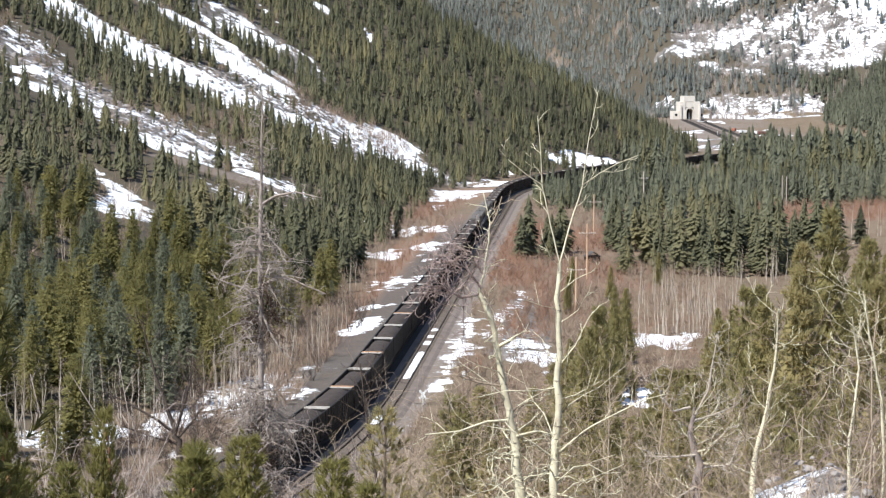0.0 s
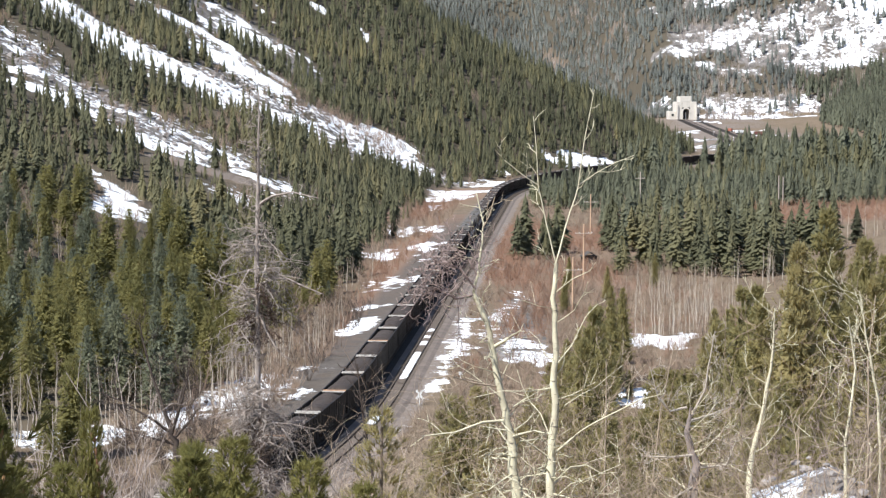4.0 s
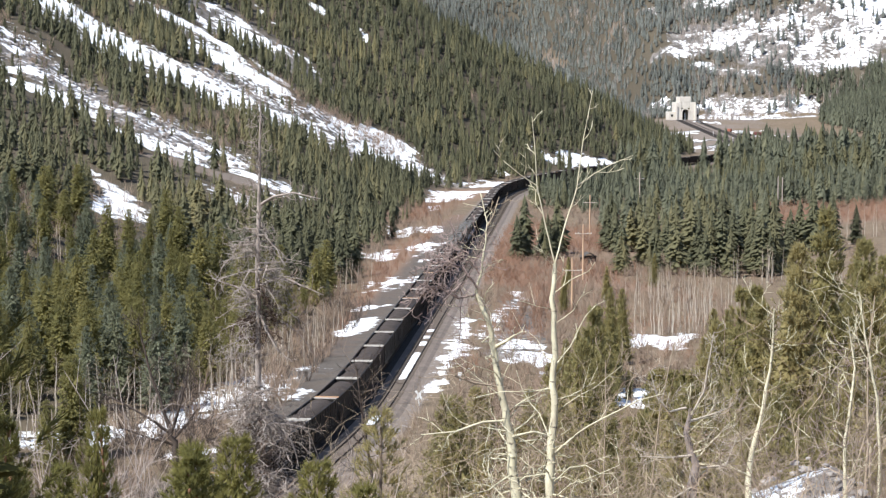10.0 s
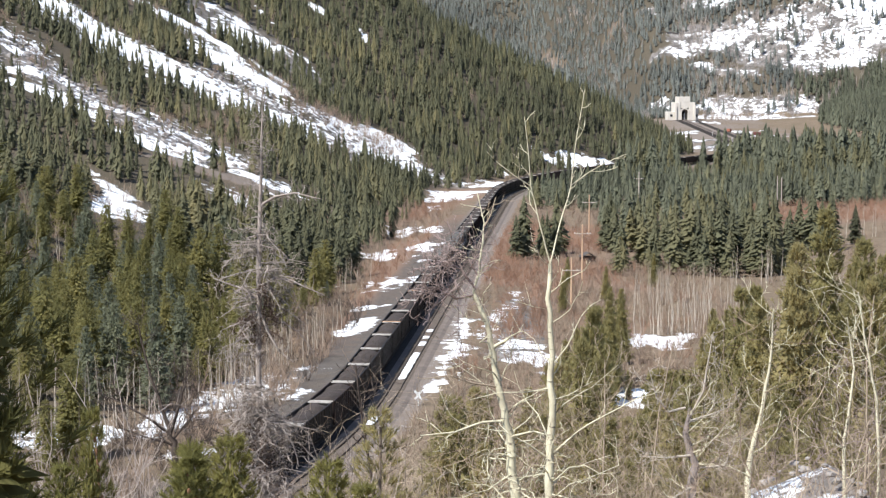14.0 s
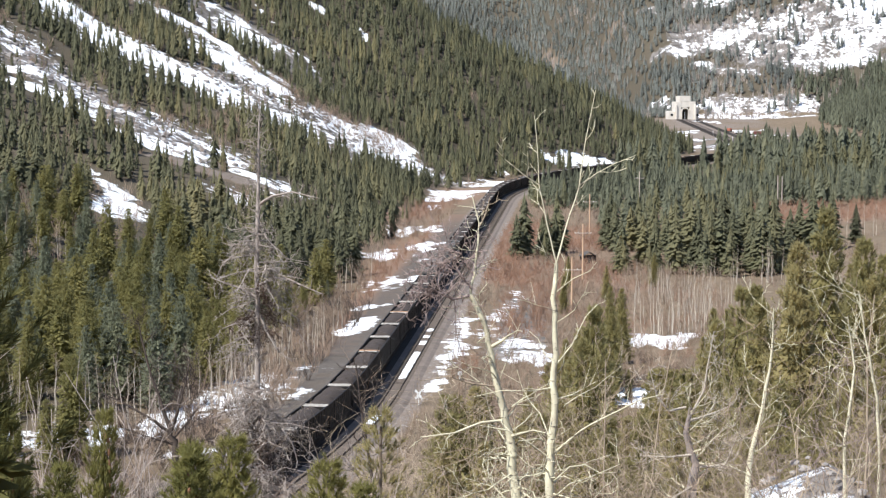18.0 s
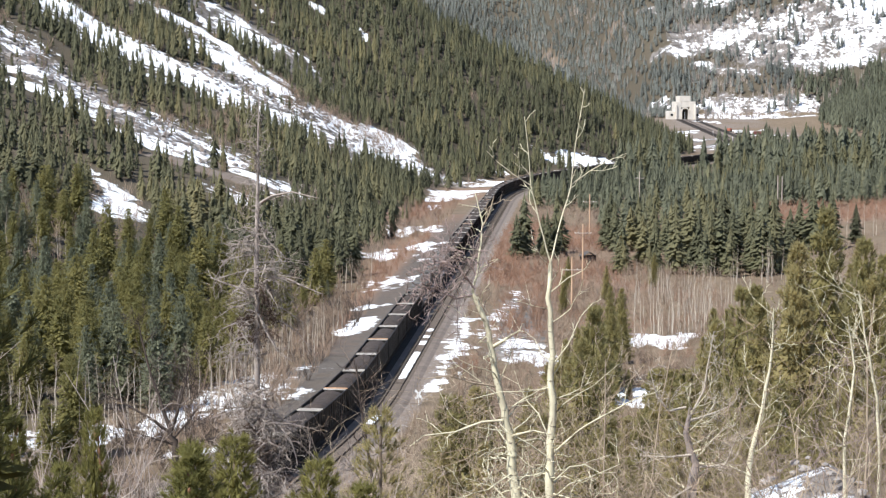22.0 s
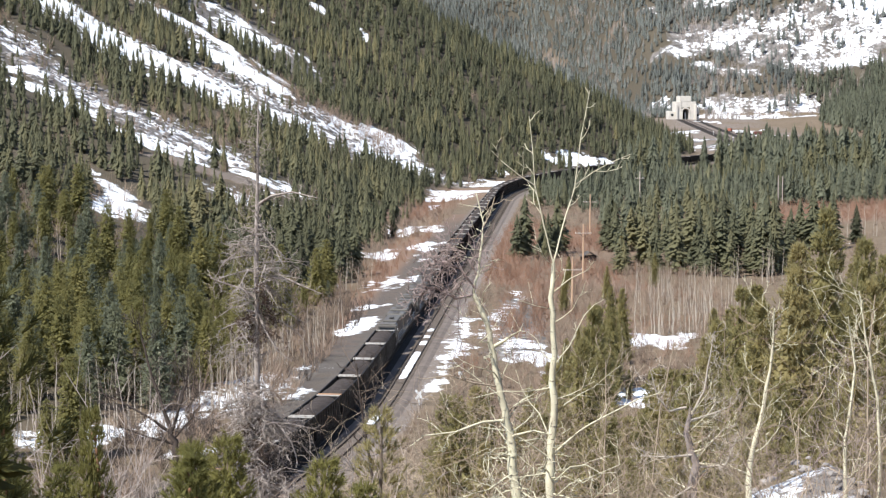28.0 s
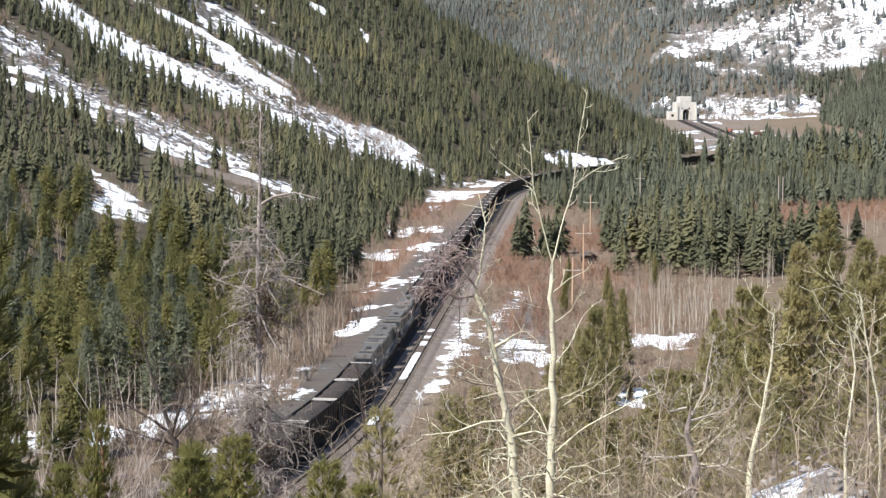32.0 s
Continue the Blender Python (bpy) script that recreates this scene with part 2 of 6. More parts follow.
def across(x, y):
    """Metres to the left of the line, and the level of the rails abreast."""
    h = np.radians(np.interp(y, LINE_Y, LINE_H))
    return (np.interp(y, LINE_Y, LINE_X) - x) * np.cos(h), np.interp(y, LINE_Y, LINE_Z)


def land(x, y):
    """Height of the ground."""
    x, y = np.asarray(x, float), np.asarray(y, float)
    u, rail = across(x, y)
    bed = smooth(22, 7, u) * smooth(-24, -8, u)
    base = rail - 1.3 + 0.85 * bed
    wild = smooth(9, 26, u) + smooth(-9, -26, u)
    base = base + wild * 0.7 * rough(x, y, 24, 4, 3)
    # the valley side beyond the line
    foot = 17 + 13 * smooth(420, 900, y)
    up = np.clip(u - foot, 0, 420)
    crest = smooth(1290, 1040, y)
    side = 0.55 * (up - 7 * (1 - np.exp(-up / 7))) * crest * (0.30 + 0.70 * smooth(230, 820, y))
    side = side + smooth(10, 70, up) * crest * (5.0 * rough(x + 0.4 * y, y, 75, 4, 11) + 1.2 * rough(x, y, 14, 3, 12))
    # the valley floor and far bank on the near side
    right = np.clip(-u - 70, 0, 900)
    side2 = 0.05 * right + 0.33 * np.clip(right - 190, 0, 700)
    z = base + side + side2
    # the mountains that close the valley
    yb = 1545 + 430 * smooth(215, 90, x) - 0.10 * np.clip(x - 250, 0, 600)
    back = np.clip(y - yb, 0, 900)
    slope = 0.50 + 0.10 * smooth(200, 500, x)
    far = slope * (back - 25 * (1 - np.exp(-back / 25)))
    z = z + far + smooth(20, 120, back) * (9 * rough(x, y, 130, 4, 21) + 2.5 * rough(x, y, 30, 3, 22))
    # the wooded hill beside the yard
    z = z + 0.20 * np.clip(x - 0.214 * y - 3, 0, 300) * smooth(1050, 1250, y) * smooth(1750, 1500, y)
    # the cutting of the train's road
    near = 1e9 + 0 * x
    floor = 0 * x
    for k in range(_k, len(TRAIN_S), 8):
        d = np.hypot(x - TRAIN_X[k], y - TRAIN_Y[k])
        floor = np.where(d < near, TRAIN_Z[k] - 0.55, floor)
        near = np.minimum(near, d)
    z = z + (floor - z) * smooth(26, 9, near)
    # the hill from which the valley is seen
    hill = 38.2 - 0.245 * np.clip(y, -60, 400) - 0.50 * np.clip(-x - 9, 0, 300) + 0.06 * np.clip(x, 0, 60) + 0.4 * np.clip(-y - 60, 0, 400)
    hill = hill + 1.1 * rough(x, y, 13, 4, 31) * smooth(4, 25, np.hypot(x, y))
    hill = hill + 3.7 * np.exp(-((x - 8.7) / 2.4) ** 2 - ((y - 41) / 5.0) ** 2)
    return soft_max(z, hill, 3.0)


# ---- mesh helpers ----
def mesh_of(name, verts, faces, mats, face_mats=None, smooth_=False):
    """A mesh from arrays of points and of triangles or quads."""
    verts, faces = np.asarray(verts, np.float32), np.asarray(faces, np.int32)
    me = bpy.data.meshes.new(name)
    n, k = faces.shape
    me.vertices.add(len(verts))
    me.vertices.foreach_set("co", verts.ravel())
    me.loops.add(n * k)
    me.loops.foreach_set("vertex_index", faces.ravel())
    me.polygons.add(n)
    me.polygons.foreach_set("loop_start", np.arange(0, n * k, k, dtype=np.int32))
    if face_mats is not None:
        me.polygons.foreach_set("material_index", np.asarray(face_mats, np.int32))
    for m in mats:
        me.materials.append(m)
    if not smooth_:
        me.polygons.foreach_set("use_smooth", np.zeros(n, dtype=bool))
    else:
        me.polygons.foreach_set("use_smooth", np.ones(n, dtype=bool))
    me.update(calc_edges=True)
    me.validate()
    return me


def float_attr(me, name, values):
    me.attributes.new(name, "FLOAT", "POINT").data.foreach_set("value", np.asarray(values, np.float32))


class Soup:
    """Collects triangles; each piece may carry a tint."""

    def __init__(self):
        self.v, self.f, self.t, self.m, self.n = [], [], [], [], 0

    def add(self, verts, tris, tint=0.5, mat=0):
        verts, tris = np.asarray(verts, float), np.asarray(tris, int)
        self.v.append(verts)
        self.f.append(tris + self.n)
        self.t.append(np.full(len(verts), tint) if np.isscalar(tint) else tint)
        self.m.append(np.full(len(tris), mat))
        self.n += len(verts)

    def mesh(self, name, mats, smooth_=False):
        me = mesh_of(name, np.concatenate(self.v), np.concatenate(self.f), mats, np.concatenate(self.m), smooth_)
        float_attr(me, "tint", np.concatenate(self.t))
        return me


def box(bm, x0, x1, y0, y1, z0, z1, bevel=0.0):
    made = bmesh.ops.create_cube(bm, size=1.0, matrix=Matrix.Translation(((x0 + x1) / 2, (y0 + y1) / 2, (z0 + z1) / 2))
                                 @ Matrix.Diagonal((x1 - x0, y1 - y0, z1 - z0, 1)))
    if bevel:
        edges = list({e for v in made["verts"] for e in v.link_edges})
        bmesh.ops.bevel(bm, geom=edges, offset=bevel, segments=1, affect="EDGES")
    return made["verts"]


def rod(bm, a, b, r0, r1=None, sides=6):
    a, b = Vector(a), Vector(b)
    turn = (b - a).to_track_quat("Z", "Y").to_matrix().to_4x4()
    bmesh.ops.create_cone(bm, cap_ends=True, segments=sides, radius1=r0, radius2=r0 if r1 is None else r1,
                          depth=(b - a).length, matrix=Matrix.Translation((a + b) / 2) @ turn)


def to_mesh(name, bm, material):
    me = bpy.data.meshes.new(name)
    bm.to_mesh(me)
    bm.free()
    for m in material if isinstance(material, (list, tuple)) else [material]:
        me.materials.append(m)
    return me


def part(name, shape, material, parent, label=""):
    """One mesh object under a thing or a part; the shape is a bmesh or a finished mesh."""
    ob = new(name, shape if isinstance(shape, bpy.types.Mesh) else to_mesh(name, shape, material))
    ob.parent = parent
    return tagged(ob, label)


def thing(name, m, label, category, group="", kind=""):
    ob = new(name)
    ob.empty_display_size = 0.5
    ob.matrix_basis = m
    return tagged(ob, label, category, group, kind)


# ---- where snow, gravel and scree lie: strokes of (x0, y0, x1, y1, half width) ----
SNOW_SLOPE_A = [
    (-156.8, 708, -138.7, 694, 21.6), (-139.1, 696, -128.1, 690, 21.6), (-137.7, 712, -132.5, 702, 8.8), (-126.5, 690, -107.8, 694, 21.6), (-107.8,
    694, -96.7, 694, 20.5), (-96.7, 694, -86.1, 698, 12.7), (-85.9, 700, -74.2, 702, 21.6), (-73, 696, -58, 710, 11.2), (-63.9, 700, -47.9, 702,
    7.1), (-54.1, 738, -39.9, 756, 8.2), (-39.8, 732, -20.5, 758, 21.6), (-31.3, 726, -21.8, 718, 16), (-20.3, 750, -11.2, 758, 8.4)]
SNOW_SLOPE_B = [
    (-25.7, 782, -20.6, 782, 11.4), (-72.6, 744, -56.6, 740, 5.9), (-94.1, 758, -81.8, 750, 13.7), (-80, 784, -72.1, 780, 6.1), (-99.8, 842, -90.8,
    838, 9.4), (-106.5, 866, -82.5, 852, 3.2), (-98.5, 908, -91, 894, 2.2), (-85.9, 888, -81.8, 890, 2.3), (-76.3, 850, -66.7, 852, 4.6), (-66.4,
    848, -60.5, 842, 2.6), (-118.9, 848, -109, 826, 3.1), (-113.8, 872, -109.4, 854, 2.3)]
SNOW_SLOPE_C = [
    (-139.9, 556, -133.6, 552, 4.6), (-127.6, 534, -123.4, 532, 8.9), (-120.2, 530, -115.7, 534, 2.5), (-113.9, 524, -111.9, 534, 1.6), (-110.6,
    480, -106.9, 480, 1.6), (-107.2, 534, -101.6, 528, 4.2), (-97.6, 524, -88.4, 520, 6.4), (-88.4, 512, -84.1, 514, 3.5), (-87, 532, -79.9, 528,
    9.9), (-79.5, 534, -67.7, 544, 7.6), (-76.1, 560, -70, 554, 9.9)]
SNOW_SLOPE_D = [
    (-68.5, 542, -59, 532, 7.2), (-56.4, 524, -52.9, 522, 5.1), (-50.2, 540, -43.1, 530, 4.3), (-51.3, 506, -46.2, 504, 2.8), (-58.2, 476, -52.9,
    476, 5.2), (-54.8, 464, -52.6, 460, 1.8), (-45, 962, -43.4, 940, 1.8), (-152.3, 614, -144.4, 622, 4.4), (-144.5, 590, -132.6, 604, 6.8),
    (-129.2, 556, -121.8, 580, 2.6), (-65.1, 950, -62, 950, 3.7)]
SNOW_SLOPE_E = [
    (-140, 792, -124, 800, 5), (-124, 800, -112, 811, 6), (-112, 806, -101, 798, 5), (-101, 796, -90, 770, 4)]
SNOW_SLOPE = SNOW_SLOPE_A + SNOW_SLOPE_B + SNOW_SLOPE_C + SNOW_SLOPE_D + SNOW_SLOPE_E
SNOW_THIN = [
    (-152.2, 606.0, -143.9, 620.0, 14.7), (-143.3, 570.0, -123.7, 580.0, 16), (-123.7, 532.0, -111.9, 532.0, 11.2), (-112.5, 552.0, -90.3, 546.0,
    16), (-91.5, 588.0, -71.5, 578.0, 15.1), (-136.1, 804.0, -94.8, 770.0, 16), (-105.7, 860.0, -82.3, 844.0, 10.7), (-80.9, 732.0, -52.2, 724.0,
    16), (-67.5, 690.0, -41.4, 698.0, 13.5), (-33.8, 728.0, -15.1, 730.0, 16), (-100.6, 690.0, -79.6, 680.0, 10.6), (-57.7, 478.0, -51.5, 478.0,
    12.8)]
SNOW_VALLEY_A = [
    (-16.7, 497.8, -5.8, 527.9, 10), (0.2, 659.5, 9.3, 699.6, 9.6), (17.3, 753.8, 25.3, 776, 10), (25.4, 819.4, 26.5, 806.2, 2), (-14.4, 436.5, -5.1,
    459.6, 8.1), (-7.2, 411.5, -3.9, 419.5, 3.5), (-3.7, 601.2, -1.8, 618.3, 1.9), (-18.8, 298, -13.2, 314.5, 3.2), (-16.5, 329.6, -13, 336.6, 3.4),
    (-14, 373.3, -8.4, 377.8, 10), (-27.5, 250, -22.6, 256, 4.8), (-23.1, 241.7, -21.9, 237.2, 1), (-33.8, 223.1, -26.0, 238, 8), (-38.5, 214, -33.8, 223.1, 4), (-48, 201, -40.0, 211.0, 6), (-30.2, 199.5, -28.1, 200.5, 3), (53.5, 883.8, 88.2, 924.7, 9), (3.9, 318, 0.4, 258, 2.6)]
SNOW_VALLEY_B = [
    (-0.3, 257.8, -1.5, 238.7, 1.3), (9.9, 316.5, 17, 360.2, 2.9), (10.6, 292.9, 15, 270.3, 4.2), (5.8, 318.6, 8.1, 291.4, 1.4), (11.9, 269.3, 16.3,
    276.3, 3.4), (15.2, 281.4, 15.1, 255.7, 1), (34, 294.4, 42.3, 302.4, 6.1), (37.6, 291.9, 38.8, 287.4, 2.8), (92, 461.6, 96.7, 462.7, 7.6), (22.6,
    234.0, 27.6, 238.0, 6.5), (72.5, 652.5, 73.7, 644.4, 7.9), (31.9, 515.8, 31.2, 492.8, 1.2), (34.3, 305.4, 36.3, 296.9, 2.6)]
SNOW_VALLEY = SNOW_VALLEY_A + SNOW_VALLEY_B
SNOW_FAR = [
    (223.1, 1692.7, 260.9, 1709.3, 14.2), (204, 1691.4, 228.6, 1692.6, 8.8), (252.1, 1725, 341.6, 1731.1, 32.3), (307.8, 1696.2, 423.6, 1686, 38),
    (385.5, 1730, 434.2, 1730.4, 38), (243.7, 1665.4, 289.7, 1653.2, 10.4), (327.7, 1657.5, 401.8, 1634.3, 15.8), (259.9, 1597.7, 328.8, 1583.7,
    11.4), (242.8, 1586.2, 331, 1569.1, 12.8), (191.7, 1629.5, 203.2, 1596.2, 5.2), (229.6, 1565.5, 320.1, 1540.4, 7.9), (161.1, 1263.5, 182.5,
    1315.9, 8.5), (152.2, 1164, 176.4, 1201.2, 12.1), (163.9, 1115.6, 178.7, 1129.8, 14.3), (200.2, 1807.5, 225.2, 1776, 6), (56, 2150, 60, 2185, 9), (263.2, 1803.2, 296.3,
    1794.3, 19.9)]
ROCK = [
    (-113.4, 855.4, -69.5, 820.1, 25.9), (-143.7, 594.4, -84.9, 545.1, 23.7), (-80.5, 707.7, -50.6, 701.4, 26.4), (-36.6, 738.4, -12.9, 740.5, 24.2), (10.5, 275, 17, 350, 5), (-24, 245, -18, 262, 4)]
ROADS = [
    (-80, 500, -73.5, 502.4, 4), (-73.5, 502.4, -60, 511.1, 9), (-60, 511.1, -41.1, 521.6, 10.5), (-37.2, 204.1, -32.3, 218.1, 1.1), (-32.3,
    218.1, -23.4, 228.7, 2.2)]
WILLOWS = [
    (-13.5, 401.4, -5.9, 470.7, 4.4), (-16.6, 546.1, 15.3, 718.7, 8.6), (-3.5, 451.6, 6.6, 570.1, 3.3), (9.2, 373.8, 24.9, 526.9, 7.5), (23.8, 470.7,
    43.1, 482.7, 30), (32.6, 378.8, 41.7, 371.7, 6), (108.5, 554.1, 140.1, 553.2, 30), (28.1, 402.4, 35.9, 401.4, 9), (-18, 275, -10, 400, 3.6), (12, 300, 22, 372, 4.0), (17, 345, 32, 400, 6)]
CLEARINGS = [
    (-96.7, 382.2, -75.3, 367.3, 8.1), (-59.4, 757.8, -30.6, 765.5, 17.4), (-86.2, 631.9, -73.4, 626.5, 4.9), (-58.1, 468.6, -52.5, 472.5, 4.9),
    (-79.7, 326.5, -71.8, 333.9, 2.2)]
SNOW_GLADE = [
    (-89.3, 463.2, -73.5, 384.5, 3.4), (-83.8, 456, -69.7, 385.4, 3.7)]
MOUNTAIN_BARE = [
    (104, 2114, 140, 1978, 5), (172, 1866, 182, 1836, 4)]


def strokes(x, y, rows, soft=1.0):
    """1 on the middle line of any stroke, 0.5 at its edge, 0 well outside it."""
    best = np.zeros(np.shape(x))
    x, y = x + 5.0 * rough(x, y, 19, 3, 81) * smooth(150, 500, y), y + 9.0 * rough(x, y, 23, 3, 82) * smooth(150, 500, y)
    x, y = x + 1.3 * rough(x, y, 6, 2, 83), y + 2.6 * rough(x, y, 7, 2, 84)
    for x0, y0, x1, y1, w in rows:
        dx, dy = x1 - x0, y1 - y0
        t = np.clip(((x - x0) * dx + (y - y0) * dy) / (dx * dx + dy * dy + 1e-6), 0, 1)
        d = np.hypot(x - x0 - t * dx, y - y0 - t * dy) / w
        best = np.maximum(best, np.clip(1 - 0.5 * d ** soft, 0, 1))
    return best


def snow_at(x, y):
    slope = strokes(x, y, SNOW_SLOPE) * 0.95
    speckle = strokes(x, y, SNOW_THIN) * 0.60
    low = strokes(x, y, SNOW_VALLEY) * (0.75 + 0.13 * smooth(400, 600, y))
    low = low + smooth(0.25, 0.5, low) * (0.36 * rough(x, y * 0.16, 3.5, 3, 79) + 0.26 * rough(x, y * 0.2, 1.4, 2, 80)) * smooth(150, 220, y)
    bank = 0.64 * np.exp(-((x - 8.1) / 1.6) ** 2 - ((y - 38.5) / 5.5) ** 2)
    glade = strokes(x, y, SNOW_GLADE) * 0.9
    field = strokes(x, y, SNOW_FAR)
    far = field * 0.63 + smooth(0.3, 0.6, field) * (0.30 * rough(x * 1.7, y * 0.8, 24, 3, 71) + 0.22 * rough(x, y, 80, 2, 75))
    slope = slope + smooth(0.3, 0.6, slope) * (0.32 * rough(x, y, 9, 3, 72) + 0.42 * rough(x, y, 30, 2, 73))
    return np.maximum.reduce([slope, speckle, low, far, bank, glade]) - 0.06


def rock_at(x, y):
    return np.maximum(np.maximum(strokes(x, y, ROCK) * 0.9, 0.8 * np.exp(-((x - 8.0) / 2.4) ** 2 - ((y - 38.5) / 6.0) ** 2)), smooth(0.42, 0.6, strokes(x, y, SNOW_FAR)) * (0.72 + 0.3 * rough(x, y, 45, 3, 78)))


def bare_at(x, y):
    """Open gravel: the line, the road up the valley side, the yard before the tunnel."""
    u, _ = across(x, y)
    line = smooth(7.5, 4.5, u) * smooth(-10.2, -8.2, u) * smooth(1540, 1515, y)
    yard = smooth(1020, 1080, y) * smooth(1560, 1500, y) * smooth(60, 35, u) * smooth(-85, -60, u) * (0.55 + 0.25 * rough(x, y, 40, 3, 76))
    return np.maximum.reduce([line, yard, strokes(x, y, ROADS) * 0.95, strokes(x, y, MOUNTAIN_BARE) * 0.6])


def brush_at(x, y):
    return strokes(x, y, WILLOWS)


def shaded_duff_at(x, y):
    """Dark needle litter and undergrowth where the forest stands, with the trees' shade in its colour."""
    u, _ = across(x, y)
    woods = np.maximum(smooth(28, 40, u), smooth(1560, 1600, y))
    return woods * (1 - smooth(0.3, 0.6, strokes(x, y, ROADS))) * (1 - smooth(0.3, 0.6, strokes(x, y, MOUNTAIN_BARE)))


# ---- the ground: one sheet to the horizon ----
def graded(stops):
    out = []
    for (a, step), (b, _) in itertools.pairwise(stops):
        out.append(np.arange(a, b, step))
    return np.concatenate(out + [[stops[-1][0]]])


def build_ground():
    gx = graded([(-2400, 100), (-700, 25), (-320, 8), (-190, 3.6), (-70, 1.8), (70, 2.8), (220, 5.0), (520, 10), (800, 40), (2600, 40)])
    gy = graded([(-1500, 80), (-100, 10), (0, 1.8), (260, 2.6), (480, 3.4), (800, 4.4), (1100, 7), (1540, 5.5), (1950, 10), (2600, 60), (4200, 60)])
    x, y = np.meshgrid(gx, gy)
    z = land(x, y)
    nx, ny = len(gx), len(gy)
    idx = np.arange(nx * ny).reshape(ny, nx)
    quads = np.stack([idx[:-1, :-1], idx[:-1, 1:], idx[1:, 1:], idx[1:, :-1]], -1).reshape(-1, 4)
    me = mesh_of("ground", np.stack([x, y, z], -1).reshape(-1, 3), quads, [M["ground"]], None, True)
    colour = np.ones((nx * ny, 4), np.float32)
    colour[:, 0] = snow_at(x, y).ravel()
    colour[:, 1] = bare_at(x, y).ravel()
    colour[:, 2] = rock_at(x, y).ravel()
    me.attributes.new("cover", "FLOAT_COLOR", "POINT").data.foreach_set("color", colour.ravel())
    float_attr(me, "brush", brush_at(x, y).ravel())
    u, _ = across(x, y)
    # the bank beside the line is darker grey
    float_attr(me, "bank_dark", (smooth(12.2, 9.2, u) * smooth(-1, 2, u) * smooth(620, 480, y)).ravel())
    float_attr(me, "shaded_duff", shaded_duff_at(x, y).ravel())
    return tagged(new("ground", me), "valley ground of dry grass, gravel, scree and snow patches", "ground", kind="structure")


build_ground()


# ---- the railway ----
def ribbon(name, stations, profile, off, material, smooth_=False):
    """Sweeps a cross-section (right, up) along the line."""
    s = np.asarray(stations, float)
    rows = []
    for side, up in profile:
        x, y, z, _ = line_at(s, off + side)
        rows.append(np.stack([x, y, z + up], -1))
    v = np.stack(rows, 1)
    n, k = len(s), len(profile)
    idx = np.arange(n * k).reshape(n, k)
    quads = np.stack([idx[:-1, :-1], idx[1:, :-1], idx[1:, 1:], idx[:-1, 1:]], -1).reshape(-1, 4)
    return mesh_of(name, v.reshape(-1, 3), quads, [material], None, smooth_)


GAUGE = 0.7175


def build_line():
    s = np.concatenate([np.arange(-200, 460, 3.0), np.arange(460, 1300, 5.0)])
    tagged(new("ballast", ribbon("ballast", s, [(2.35, -0.26), (4.65, -0.20), (6.8, -0.24), (9.2, -1.1)], 0.0, M["ballast"])),
                 "grey-brown gravel ballast under the empty track", "ballast", kind="structure")
    # the shadow beside the train is painted into this bed's colour
    tagged(new("ballast", ribbon("ballast", s, [(-5.2, -1.1), (-2.6, -0.24), (0.0, -0.20), (2.36, -0.257)], 0.0, M["shadow_black_ballast"])),
           "ballast under the train with its shadow painted in black", "ballast", kind="structure")
    far = np.arange(915, 1290, 5.0)
    tagged(new("ballast", ribbon("ballast", far, [(10.0, -1.1), (11.2, -0.35), (15.4, -0.35), (16.6, -1.1)], 0.0, M["shadow_black_ballast"])),
           "dark gravel bed of a siding in the yard", "ballast", kind="structure")
    for off, word in ((0.0, "under the train"), (4.65, "empty, patched with snow")):
        track = thing("railway_track", Matrix(), "steel railway track on dark sleepers, " + word, "track", "tracks", "structure")
        for side in (-GAUGE, GAUGE):
            part("rail", ribbon("rail", s, [(side - 0.07, -0.17), (side - 0.036, -0.02), (side - 0.03, 0.0), (side + 0.03, 0.0), (side + 0.036, -0.02), (side + 0.07, -0.17)],
                                off, M["rail"]), None, track)
        bm = bmesh.new()
        box(bm, -1.3, 1.3, -0.12, 0.12, -0.34, -0.17, 0.015)
        one = to_mesh("sleeper", bm, M["tie"])
        lone = 0
        soup = Soup()
        for at in np.arange(-120, 1290, 0.62):
            x, y, z, h = line_at(at, off)
            near = off > 0 and -40 < at < 140
            if near:
                ob = part("sleeper", one, None, track)
                ob.matrix_basis = pose(x, y, z, 0, 0, -h)
                lone += 1
            elif at < 520:
                a = radians(h)
                c, sn = math.cos(a), math.sin(a)
                corners = [(-1.3, -0.12), (1.3, -0.12), (1.3, 0.12), (-1.3, 0.12)]
                low = [(x + p * c + q * sn, y - p * sn + q * c, z - 0.34) for p, q in corners]
                top = [(p, q, z - 0.17) for p, q, _ in low]
                soup.add(low + top, [(4, 5, 6), (4, 6, 7), (0, 1, 5), (0, 5, 4), (2, 3, 7), (2, 7, 6), (1, 2, 6), (1, 6, 5), (3, 0, 4), (3, 4, 7)])
        rest = part("sleepers", soup.mesh("sleepers", [M["tie"]]), None, track)
        tagged(rest, kind="stuff")


build_line()


# ---- the coal train ----
PITCH, SPEED, TALL = 14.3, 7.86, 3.85


def wheelset(parent, y, z=0.0):
    bm = bmesh.new()
    for side in (-GAUGE, GAUGE):
        rod(bm, (side - 0.06, y, z + 0.44), (side + 0.06, y, z + 0.44), 0.44, None, 14)
    rod(bm, (-0.95, y, z + 0.44), (0.95, y, z + 0.44), 0.08, None, 6)
    return part("wheelset", bm, M["steel"], parent)


